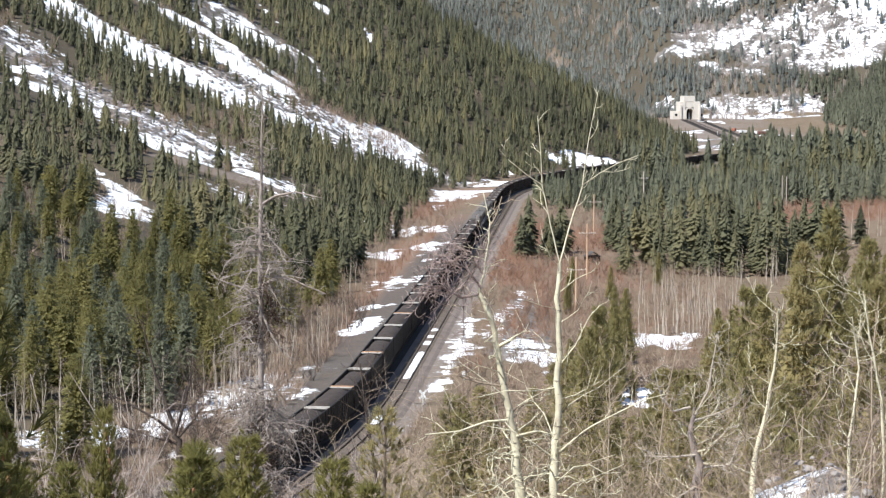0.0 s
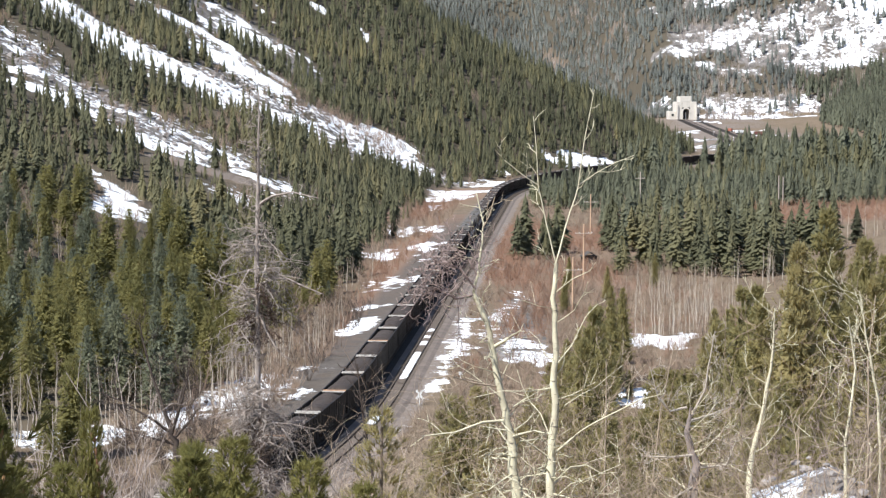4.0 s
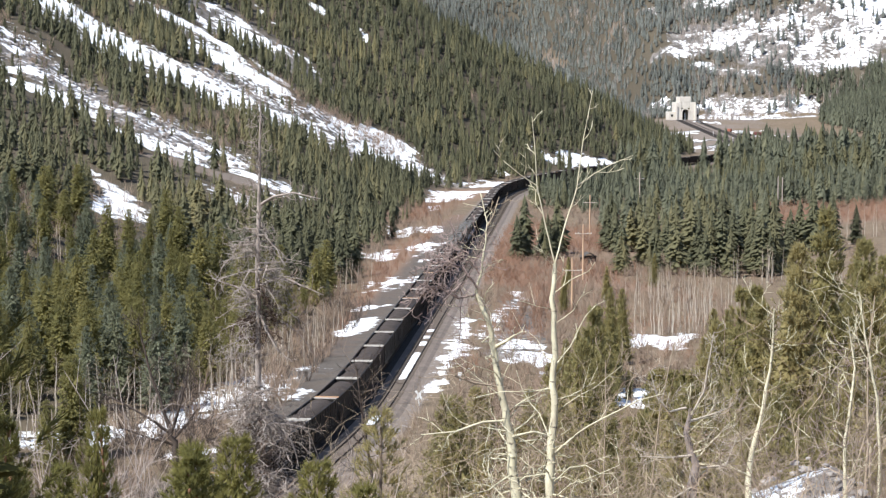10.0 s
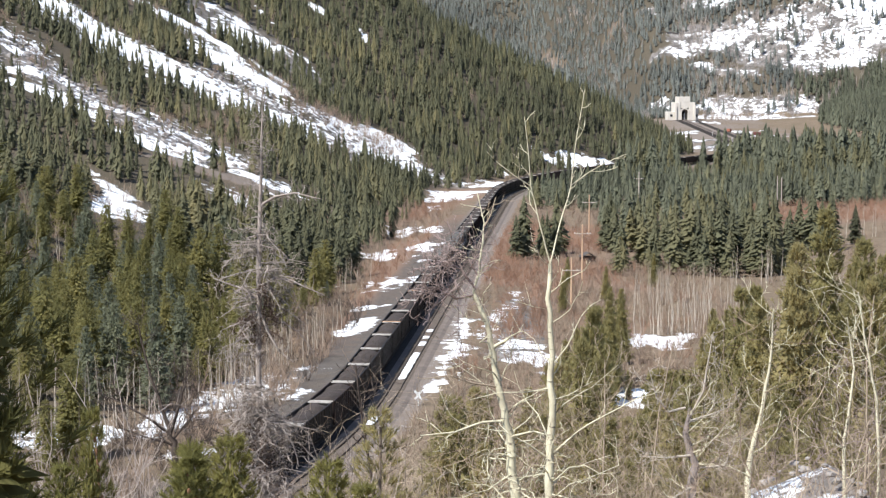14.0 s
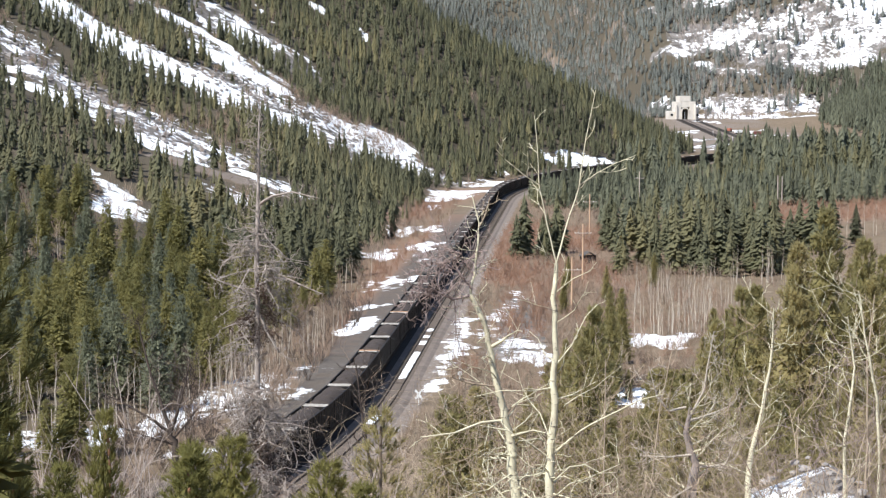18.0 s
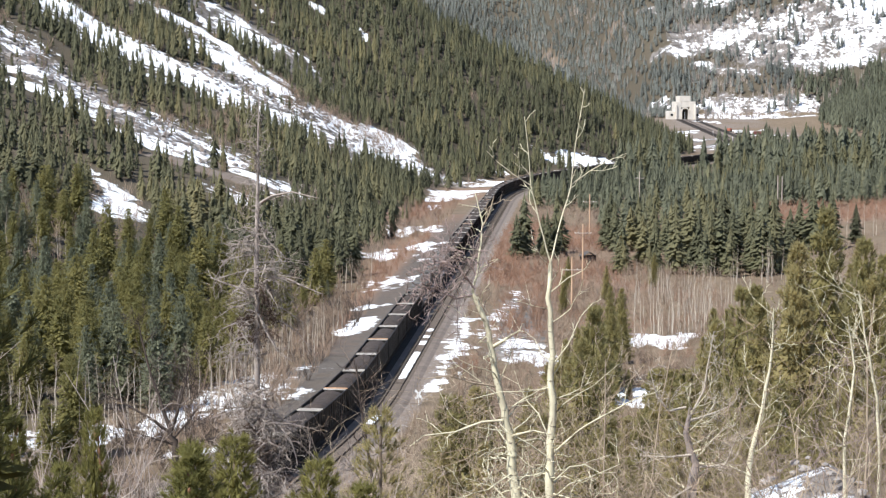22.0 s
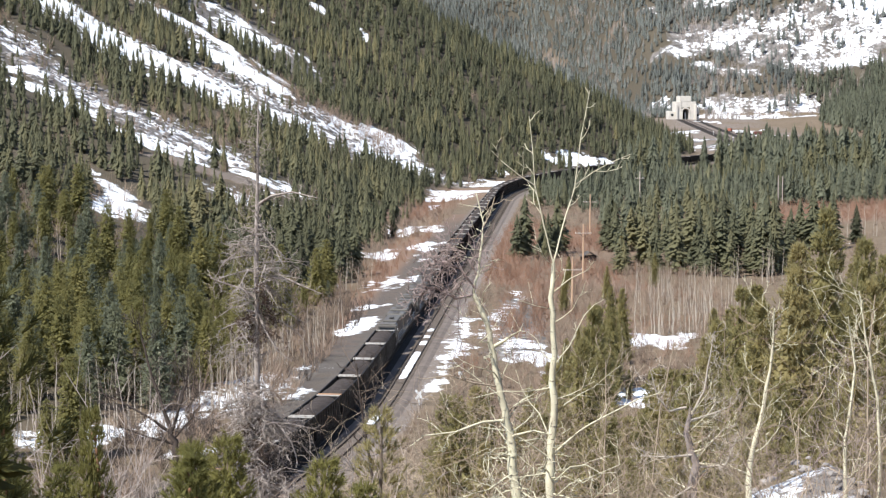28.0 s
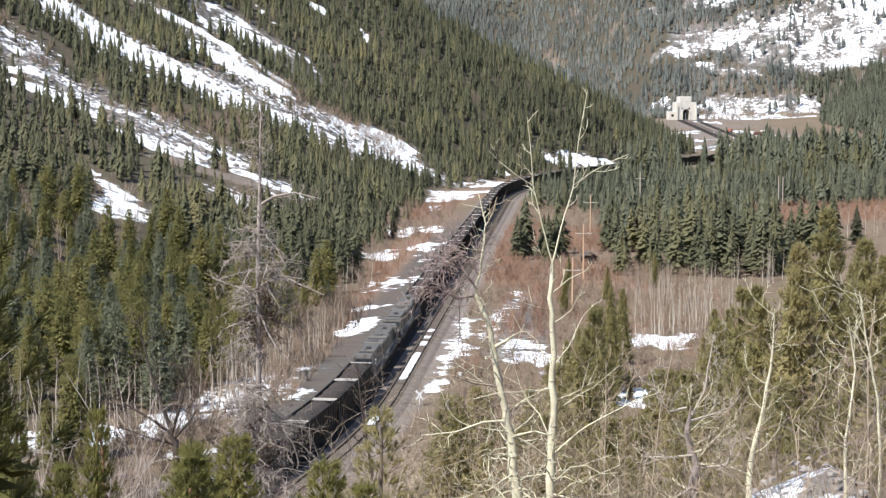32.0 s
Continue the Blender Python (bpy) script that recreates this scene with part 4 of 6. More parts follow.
def back_forest():
    x, y, p, g = jitter_grid(-20, 640, 1070, 2450, 4.8, 77)
    rock = strokes(x, y, SNOW_FAR)
    keep = 0.95 - 0.78 * smooth(0.35, 0.6, rock) - 1.3 * smooth(0.42, 0.55, bare_at(x, y)) - 0.5 * smooth(0.1, 0.5, rough(x, y, 90, 3, 61))
    z = land(x, y)
    u, _ = across(x, y)
    portal = (abs(x - 211) < 30) & (y > 1440) & (y < 1548)
    ok = (p < keep) & in_sight(x, y, 30) & (z < 40 + 0.075 * y + 25) & ~portal & ((y > 1560) | (u > 62) | ((u < -60) & (x > (0.214 + 0.00011 * np.clip(1380 - y, 0, 400)) * y + 8 * g.random_sample(len(x)))))
    x, y, z = x[ok], y[ok], z[ok]
    rows = np.stack([x, y, z, g.uniform(1.0, 1.9, len(x)) * (1 + 0.1 * smooth(0.35, 0.6, strokes(x, y, SNOW_FAR))), g.uniform(0, 6.283, len(x)), tints(x, y, g, -0.2)], -1)
    hill = (y < 1620) & (x / y > 0.2)
    rows[hill, 3] *= 1.35
    rows[hill, 5] *= 0.8
    crowd("hill_forest", VAST_SPRUCE, rows[hill], [M["hazy_blue_spruce"], M["bark"]], "dark green spruce forest on the hill beside the yard", "forest")
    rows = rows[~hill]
    crowd("mountain_forest", VAST_SPRUCE, rows, [M["hazy_mountain_spruce"], M["bark"]], "dark spruce forest on the mountains behind the tunnel", "forest")


TALL_STANDS = [(175, 930, 300, 940, 24), (104, 850, 117, 880, 6), (134, 862, 150, 885, 7), (99, 812, 110, 845, 6), (84, 780, 92, 800, 5), (138, 835, 160, 850, 10), (165, 830, 300, 850, 34), (195, 720, 240, 760, 30), (150, 760, 200, 780, 22)]
STANDS = TALL_STANDS + [(45, 400, 76, 405, 11), (54, 450, 88, 455, 18), (64, 510, 86, 516, 16), (74, 570, 96, 578, 15), (62, 615, 150, 650, 28), (140, 620, 230, 660, 36), (90, 710, 175, 730, 42),
          (170, 740, 260, 740, 42), (97, 812, 109, 850, 6), (190, 840, 300, 860, 45), (37, 645, 48, 690, 7), (25, 425, 27, 440, 4), (250, 960, 330, 1000, 40),
          (215, 960, 225, 1010, 12)]


def floor_forest():
    x, y, p, g = jitter_grid(10, 330, 380, 1040, 4.6, 91)
    u, _ = across(x, y)
    inside = strokes(x, y, STANDS)
    road = np.min([np.hypot(x - TRAIN_X[k], y - TRAIN_Y[k]) for k in range(_k - 60, len(TRAIN_S), 6)], axis=0)
    keep = smooth(0.42, 0.6, inside) * 0.82 - 1.2 * smooth(0.5, 0.65, brush_at(x, y)) - 1.2 * smooth(0.45, 0.6, strokes(x, y, SNOW_VALLEY))
    ok = (p < keep) & in_sight(x, y) & (u < -13) & (road > 9)
    x, y = x[ok], y[ok]
    rows = np.stack([x, y, land(x, y) - 0.1, (0.6 + 1.0 * g.random_sample(len(x))) * (1 + 0.85 * smooth(0.45, 0.7, strokes(x, y, TALL_STANDS)) + 0.2 * smooth(600, 450, y)), g.uniform(0, 6.283, len(x)), tints(x, y, g, 0.0)], -1)
    near = y < 470
    far = rows[~near]
    blue = (far[:, 5] < 0.45) | (rough(far[:, 0], far[:, 1], 30, 2, 45) > 0.15)
    crowd("valley_floor_forest", FLOOR_SPRUCE, far[~blue], [M["spruce"], M["bark"]], "stand of olive-green spruces on the valley floor", "forest")
    crowd("valley_floor_forest", FLOOR_SPRUCE, far[blue], [M["hazy_blue_spruce"], M["bark"]], "stand of blue-green spruces on the valley floor", "forest")
    return rows[near]


def lone_trees(rows, models, label_for, limit=10 ** 6):
    """Trees that can be told apart: things of trunk and crown that share their meshes."""
    for i, (x, y, z, size, turn, tint) in enumerate(rows[:limit]):
        pick = models[0] if x < -10 else models[1]
        model = pick[int(tint * 0.999 * len(pick))]
        ob = thing("conifer", pose(x, y, z, 0, 0, math.degrees(turn)) @ Matrix.Scale(size, 4), label_for(tint), "tree", "conifers")
        for name, me in model:
            part(name, me, None, ob)


def tree_model(rng, crown, h, r, needles, tint):
    soup = Soup()
    soup.add(*crown, tint=tint)
    trunk = Soup()
    trunk.add(*stem([(0, 0, -0.8), (0.03, 0, h * 0.3), (0, 0.02, h * 0.6), (0, 0, h * 0.93)], [r, r * 0.8, r * 0.5, 0.02], 6))
    return [("trunk", trunk.mesh("trunk", [M["bark"]])), ("crown", soup.mesh("crown", [needles]))]


side = side_forest()
floor_rows = floor_forest()
back_forest()
# spruces at the forest's edge by the creek: x, y, height, tint
EDGE = [(-37.5, 227, 13.0, 0.15), (-45.5, 222, 10.5, 0.45), (-51, 232, 12.0, 0.25), (-41, 237, 12.5, 0.35), (-55, 241, 13.0, 0.55), (-33.5, 247, 10.5, 0.65), (-30.5, 263, 10.0, 0.25),
        (-58, 226, 11.5, 0.35), (-47, 246, 13.0, 0.15), (-37, 256, 13.0, 0.55), (-62, 250, 12.5, 0.45), (-52, 216, 9.0, 0.65)]
edge_rows = np.array([(x, y, float(land(x, y)) - 0.1, h / 9.0, 0.7 * i, t) for i, (x, y, h, t) in enumerate(EDGE)])
both = np.concatenate([side, floor_rows, edge_rows])
order = np.argsort(both[:, 1] - 0.3 * abs(both[:, 0]))
both = both[order]
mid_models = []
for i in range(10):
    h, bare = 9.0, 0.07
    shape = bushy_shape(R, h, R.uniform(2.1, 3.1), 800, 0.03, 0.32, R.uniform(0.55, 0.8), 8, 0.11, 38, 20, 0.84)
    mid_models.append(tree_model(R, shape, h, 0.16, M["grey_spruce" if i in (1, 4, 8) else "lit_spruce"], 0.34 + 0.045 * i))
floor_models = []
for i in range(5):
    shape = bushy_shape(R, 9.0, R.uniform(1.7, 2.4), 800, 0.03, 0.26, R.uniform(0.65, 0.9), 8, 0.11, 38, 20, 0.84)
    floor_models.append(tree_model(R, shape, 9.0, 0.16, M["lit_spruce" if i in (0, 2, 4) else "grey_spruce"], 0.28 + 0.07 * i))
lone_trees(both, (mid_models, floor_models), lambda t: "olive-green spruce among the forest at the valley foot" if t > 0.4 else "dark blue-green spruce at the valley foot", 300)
crowd("valley_foot_forest", MID_SPRUCE, both[300:], [M["spruce"], M["bark"]], "dense spruce forest along the valley foot", "forest")


# ---- bare trees and shrubs ----
def limb_mesh(name, rng, points, radii, material, twigs=0, reach=1.0, depth=1, forks=4, rise=0.1, spread=0.9, sides=6, wander=0.2, start=0.15, origin=(0, 0, 0), droop=0.0, first=0.3, least=0.006, apart=None):
    """A limb through the points (thing's own space) with twigs along it, or set apart as meshes of their own."""
    soup = Soup()
    o = Vector(origin)
    pts = [Vector(p) - o for p in points]
    # crooks and knots along the limb
    fine_pts, fine_radii = [], []
    for i in range(len(pts) - 1):
        for j in range(3):
            bend = 0.0 if i + j == 0 else 0.28 * radii[i]
            fine_pts.append(pts[i].lerp(pts[i + 1], j / 3) + Vector((rng.gauss(0, bend), rng.gauss(0, bend), 0)))
            fine_radii.append((radii[i] + (radii[i + 1] - radii[i]) * j / 3) * rng.uniform(0.94, 1.10))
    soup.add(*stem(fine_pts + [pts[-1]], fine_radii + [radii[-1]], sides))
    for k in range(twigs):
        a = start + (1 - start) * (k + rng.random()) / twigs
        pos = a * (len(pts) - 1)
        i = min(int(pos), len(pts) - 2)
        base = pts[i].lerp(pts[i + 1], pos - i)
        along = (pts[i + 1] - pts[i]).normalized()
        sidew = along.orthogonal().normalized()
        sidew.rotate(Matrix.Rotation(rng.uniform(0, 6.283), 3, along))
        r = radii[i] + (radii[i + 1] - radii[i]) * (pos - i)
        way = along * (1 - 0.55 * spread) + sidew * spread - Vector((0, 0, droop))
        own = soup if apart is None else Soup()
        branching(rng, own, base, way, reach * rng.uniform(0.6, 1.5) * (1.1 - 0.5 * a), max(r * 0.24, 0.009), depth, 5, wander, rise, forks, 0, 4, 0.6, spread, first, least)
        if apart is not None:
            apart.append(own.mesh("branch", [material], True))
    return soup.mesh(name, [material], True)


SWAY = []


def aspen_pair():
    rng = random.Random(21)
    # the forked aspen
    base = Vector((1.85, 30, 29.6))
    tree = thing("aspen", Matrix.Translation(base), "bare forked aspen with pale greenish-yellow bark on the hillside", "tree", "foreground aspens")
    rel = lambda rows: [Vector(p) - base for p in rows]
    foot = rel([(1.86, 30, 29.6), (1.83, 30, 31.6), (1.85, 30, 33.13), (1.86, 30, 33.9)])
    part("trunk", limb_mesh("trunk", rng, foot, [0.10, 0.088, 0.078, 0.074], M["aspen_bark"], 24, 1.5, 2, 3, 0.0, 1.0, 9, 0.36), None, tree)
    pivot = Vector((1.86, 30, 33.8)) - base
    twigs = []
    upper = part("upper_trunk", limb_mesh("upper_trunk", rng, rel([(1.86, 30, 33.75), (1.90, 30, 34.6), (1.92, 30, 35.3), (1.91, 30, 36.1), (1.89, 30, 36.8), (1.92, 30, 37.41)]),
                                          [0.073, 0.066, 0.058, 0.050, 0.042, 0.032], M["aspen_bark"], 9, 1.1, 1, 3, 0.15, 0.85, 8, 0.2, 0.05, pivot, apart=twigs), None, tree)
    upper.location = pivot
    for me in twigs:
        part("branch", me, None, upper)
    for rows, w, n in (([(1.92, 30, 37.41), (1.76, 30, 38.05), (1.61, 30, 38.73), (1.56, 29.95, 39.4), (1.51, 29.9, 39.93)], 0.025, 9),
                       ([(1.92, 30, 37.41), (2.09, 30.05, 38.05), (2.30, 30.1, 38.73), (2.38, 30.1, 39.4), (2.47, 30.1, 39.9), (2.56, 30.1, 40.37)], 0.028, 11),
                       ([(1.60, 29.95, 38.75), (1.30, 29.8, 38.95), (1.02, 29.7, 39.18), (0.85, 29.6, 39.36)], 0.02, 3),
                       ([(2.31, 30.1, 38.75), (2.62, 30.3, 38.95), (2.95, 30.4, 39.12), (3.3, 30.5, 39.25)], 0.02, 5),
                       ([(1.91, 30, 36.9), (2.2, 29.9, 37.15), (2.5, 29.8, 37.3)], 0.022, 3),
                       ([(1.92, 30, 34.1), (2.35, 29.7, 34.55), (2.8, 29.5, 34.85), (3.3, 29.3, 35.15), (3.7, 29.1, 35.3)], 0.042, 7),
                       ([(1.86, 30, 34.0), (1.5, 29.8, 34.3), (1.1, 29.7, 34.55), (0.6, 29.6, 34.65)], 0.032, 6),
                       ([(1.90, 30, 35.6), (2.2, 29.9, 36.0), (2.42, 29.85, 36.5), (2.6, 29.8, 36.7)], 0.024, 4),
                       ([(1.90, 30, 35.25), (1.5, 29.9, 35.2), (1.0, 29.8, 35.22), (0.5, 29.7, 35.12)], 0.022, 4)):
        pts = rel(rows)
        part("limb", limb_mesh("limb", rng, pts, list(np.linspace(0.56 * w, 0.0055, len(pts))), M["aspen_bark"], max(2, n - 4), 0.4, 1, 2, 0.12, 0.75, 5, 0.2, 0.2, pivot), None, upper)
    SWAY.append((upper, pivot, "fork"))
    # the crooked aspen beside it
    base = Vector((1.36, 31, 29.6))
    tree = thing("aspen", Matrix.Translation(base), "crooked bare aspen with white scarred bark and twiggy head", "tree", "foreground aspens")
    foot = rel([(1.40, 31, 29.6), (1.36, 31, 31.4), (1.33, 31, 32.9), (1.24, 31, 34.0)])
    part("trunk", limb_mesh("trunk", rng, foot, [0.10, 0.094, 0.088, 0.08], M["aspen_bark"], 34, 1.5, 2, 4, -0.02, 1.0, 9, 0.4), None, tree)
    pivot = Vector((1.24, 31, 33.9)) - base
    twigs = []
    upper = part("upper_trunk", limb_mesh("upper_trunk", rng, rel([(1.24, 31, 33.85), (1.15, 31, 34.5), (1.02, 31, 35.05), (0.88, 31, 35.7), (0.74, 31, 36.25), (0.51, 31, 36.77)]),
                                          [0.079, 0.07, 0.062, 0.054, 0.047, 0.04], M["aspen_bark"], 12, 1.2, 1, 4, 0.1, 0.9, 8, 0.25, 0.05, pivot, apart=twigs), None, tree)
    upper.location = pivot
    for me in twigs:
        part("branch", me, None, upper)
    for rows, w, n, reach in (([(0.51, 31, 36.77), (0.60, 31, 37.2), (0.66, 31, 37.68), (0.68, 31, 38.03), (0.56, 31, 38.53)], 0.027, 14, 0.45),
                              ([(0.67, 31, 37.95), (0.80, 31, 38.2), (0.88, 31, 38.5)], 0.015, 3, 0.4),
                              ([(0.52, 31, 36.75), (0.2, 30.8, 36.7), (-0.15, 30.7, 36.9), (-0.5, 30.6, 36.85)], 0.03, 30, 0.8),
                              ([(0.55, 31, 36.85), (0.3, 30.9, 37.2), (0.0, 30.8, 37.35), (-0.35, 30.7, 37.3)], 0.028, 32, 0.75),
                              ([(0.58, 31, 37.1), (0.35, 31, 37.5), (0.05, 31.1, 37.6)], 0.022, 22, 0.65),
                              ([(0.85, 31, 35.8), (1.15, 30.9, 36.0), (1.35, 30.8, 36.15)], 0.04, 3, 0.4),
                              ([(1.0, 31, 35.1), (0.5, 30.8, 35.2), (0.1, 30.7, 35.35), (-0.3, 30.6, 35.3)], 0.022, 6, 0.7),
                              ([(1.15, 31, 34.5), (0.7, 30.8, 34.5), (0.2, 30.6, 34.35), (-0.4, 30.5, 34.3)], 0.03, 7, 0.8),
                              ([(1.2, 31, 34.2), (1.6, 30.8, 34.35), (1.9, 30.7, 34.3)], 0.03, 3, 0.6)):
        pts = rel(rows)
        part("limb", limb_mesh("limb", rng, pts, list(np.linspace(w, 0.008, len(pts))), M["plum_twig"] if n > 20 else M["twig"] if w < 0.027 else M["aspen_bark"], n, reach, 2 if n > 20 else 1, 3, 0.05, 0.9, 5, 0.28, 0.1, pivot), None, upper)
    SWAY.append((upper, pivot, "head"))


def dead_pine():
    rng = random.Random(33)
    base = Vector((-4.82, 45, 26.3))
    tree = thing("dead_pine", Matrix.Translation(base), "tall dead grey pine with drooping broken branches", "tree")
    rel = lambda rows: [Vector(p) - base for p in rows]
    spine = rel([(-4.8, 45, 26.3), (-4.82, 45, 29.7), (-4.82, 45, 32.66), (-4.84, 45, 35.9), (-4.77, 45, 38.52), (-4.74, 45, 40.55)])
    part("trunk", limb_mesh("trunk", rng, spine, [0.10, 0.085, 0.072, 0.062, 0.04, 0.012], M["grey_wood"], 60, 0.6, 1, 3, 0.0, 1.0, 7, 0.35, 0.3), None, tree)
    for k in range(176):
        if k >= 146:
            z = rng.uniform(36.6, 40.0)
            reach, twigs, fall = rng.uniform(0.2, 0.65) * (1.6 - 0.3 * (z - 36.6)), 4, rng.uniform(-0.3, 0.3)
        elif k < 44:
            z = rng.uniform(33.6, 36.9)
            reach, twigs, fall = rng.uniform(0.5, 1.5), 13, rng.uniform(0.1, 0.9)
        else:
            z = rng.uniform(29.6, 33.0)
            reach, twigs, fall = rng.uniform(0.4, 1.2 if k < 92 else 1.6), 11 if k < 92 else 15, rng.uniform(0.1, 0.9)
        ang = rng.uniform(0, 6.283)
        x, y = math.cos(ang), math.sin(ang)
        start = Vector((-4.82, 45, z))
        rows = [start]
        up = rng.uniform(-0.1, 0.35)
        for i in range(1, 5):
            a = i / 4
            rows.append(start + Vector((x, y, 0)) * reach * a + Vector((rng.gauss(0, 0.11), rng.gauss(0, 0.11), up * a - fall * a * a * reach + rng.gauss(0, 0.06))))
        thick = 0.45 if k >= 146 else 1.0
        part("branch", limb_mesh("branch", rng, rel(rows), [0.026 * thick, 0.021 * thick, 0.016 * thick, 0.012 * thick, 0.007], M["grey_wood"], twigs, 0.6 * thick ** 0.5, 1, 3, -0.08, 0.95, 4, 0.6, 0.15, droop=0.35, least=0.0045), None, tree)
    for rows in ([(-4.84, 45, 35.5), (-4.4, 44.9, 35.75), (-4.0, 44.8, 35.72), (-3.5, 44.7, 35.5), (-3.1, 44.6, 35.35)], [(-4.84, 45, 35.2), (-5.2, 44.9, 35.45), (-5.6, 44.8, 35.6), (-6.0, 44.8, 35.75)],
                 [(-4.84, 45, 34.9), (-4.6, 44.8, 34.4), (-4.3, 44.7, 33.9), (-3.9, 44.7, 33.6)], [(-4.78, 45, 37.6), (-4.4, 44.9, 37.85), (-3.9, 44.9, 37.95), (-3.2, 44.8, 37.8)],
                 [(-4.8, 45, 32.0), (-4.3, 44.7, 32.0), (-3.9, 44.6, 31.5), (-3.75, 44.6, 30.9)], [(-4.8, 45, 30.9), (-4.2, 44.7, 30.4), (-3.6, 44.6, 29.7), (-3.1, 44.5, 28.9)]):
        part("branch", limb_mesh("branch", rng, rel(rows), list(np.linspace(0.045, 0.01, len(rows))), M["grey_wood"], 9, 0.5, 1, 3, 0, 0.9, 5, 0.3, 0.2), None, tree)
    # dead brown needles that still hang in the crown's middle
    for k in range(16):
        z, ang = rng.choice((rng.gauss(35.0, 0.55), rng.gauss(34.6, 0.5), rng.gauss(31.0, 0.8))), rng.uniform(0, 6.283)
        start = Vector((-4.82, 45, z))
        reach = rng.uniform(0.3, 0.8)
        rows = [start + Vector((math.cos(ang), math.sin(ang), 0)) * reach * i / 3 - Vector((0, 0, 0.25 * (i / 3) ** 2)) for i in range(4)]
        part("branch", limb_mesh("branch", rng, rel(rows), [0.02, 0.016, 0.012, 0.008], M["dead_needles"], 16, 0.42, 2, 4, -0.1, 1.0, 4, 0.5, 0.1, droop=0.4, least=0.006), None, tree, "branch with dead brown needles")
    SWAY.append((tree, base, "dead"))


def dark_bush():
    rng = random.Random(44)
    base = Vector((-9.2, 60, 24.5))
    tree = thing("bare_tree", Matrix.Translation(base), "small dark bare tree with upswept branches", "tree")
    rel = lambda rows: [Vector(p) - base for p in rows]
    part("trunk", limb_mesh("trunk", rng, rel([(-9.1, 60, 24.5), (-9.2, 60, 27), (-9.29, 60, 28.4), (-9.45, 60, 29.0)]), [0.15, 0.14, 0.12, 0.10], M["dark_twig"], 8, 1.2, 2, 3, 0.15, 0.9, 6, 0.25, 0.5), None, tree)
    for rows, w in (([(-9.45, 60, 29.0), (-9.7, 60, 29.8), (-10.1, 60, 31.0), (-10.4, 60, 32.2), (-10.5, 60, 32.8)], 0.075), ([(-9.42, 60, 28.9), (-9.1, 60, 29.9), (-8.9, 60, 30.6), (-8.75, 60, 31.4)], 0.06),
                    ([(-9.4, 60, 28.9), (-10.2, 59.8, 29.5), (-11.0, 59.7, 30.0), (-11.8, 59.6, 30.4)], 0.06), ([(-9.3, 60, 28.5), (-10.2, 59.8, 28.8), (-11.2, 59.7, 29.2)], 0.05),
                    ([(-9.35, 60, 28.7), (-8.8, 59.9, 29.3), (-8.4, 59.8, 29.9)], 0.045), ([(-9.2, 60, 28.2), (-8.5, 59.9, 28.6), (-7.8, 59.8, 28.8)], 0.04)):
        part("limb", limb_mesh("limb", rng, rel(rows), list(np.linspace(w * 1.05, 0.014, len(rows))), M["dark_twig"], 24, 1.25, 2, 4, 0.1, 0.8, 5, 0.26, 0.12, least=0.007), None, tree)


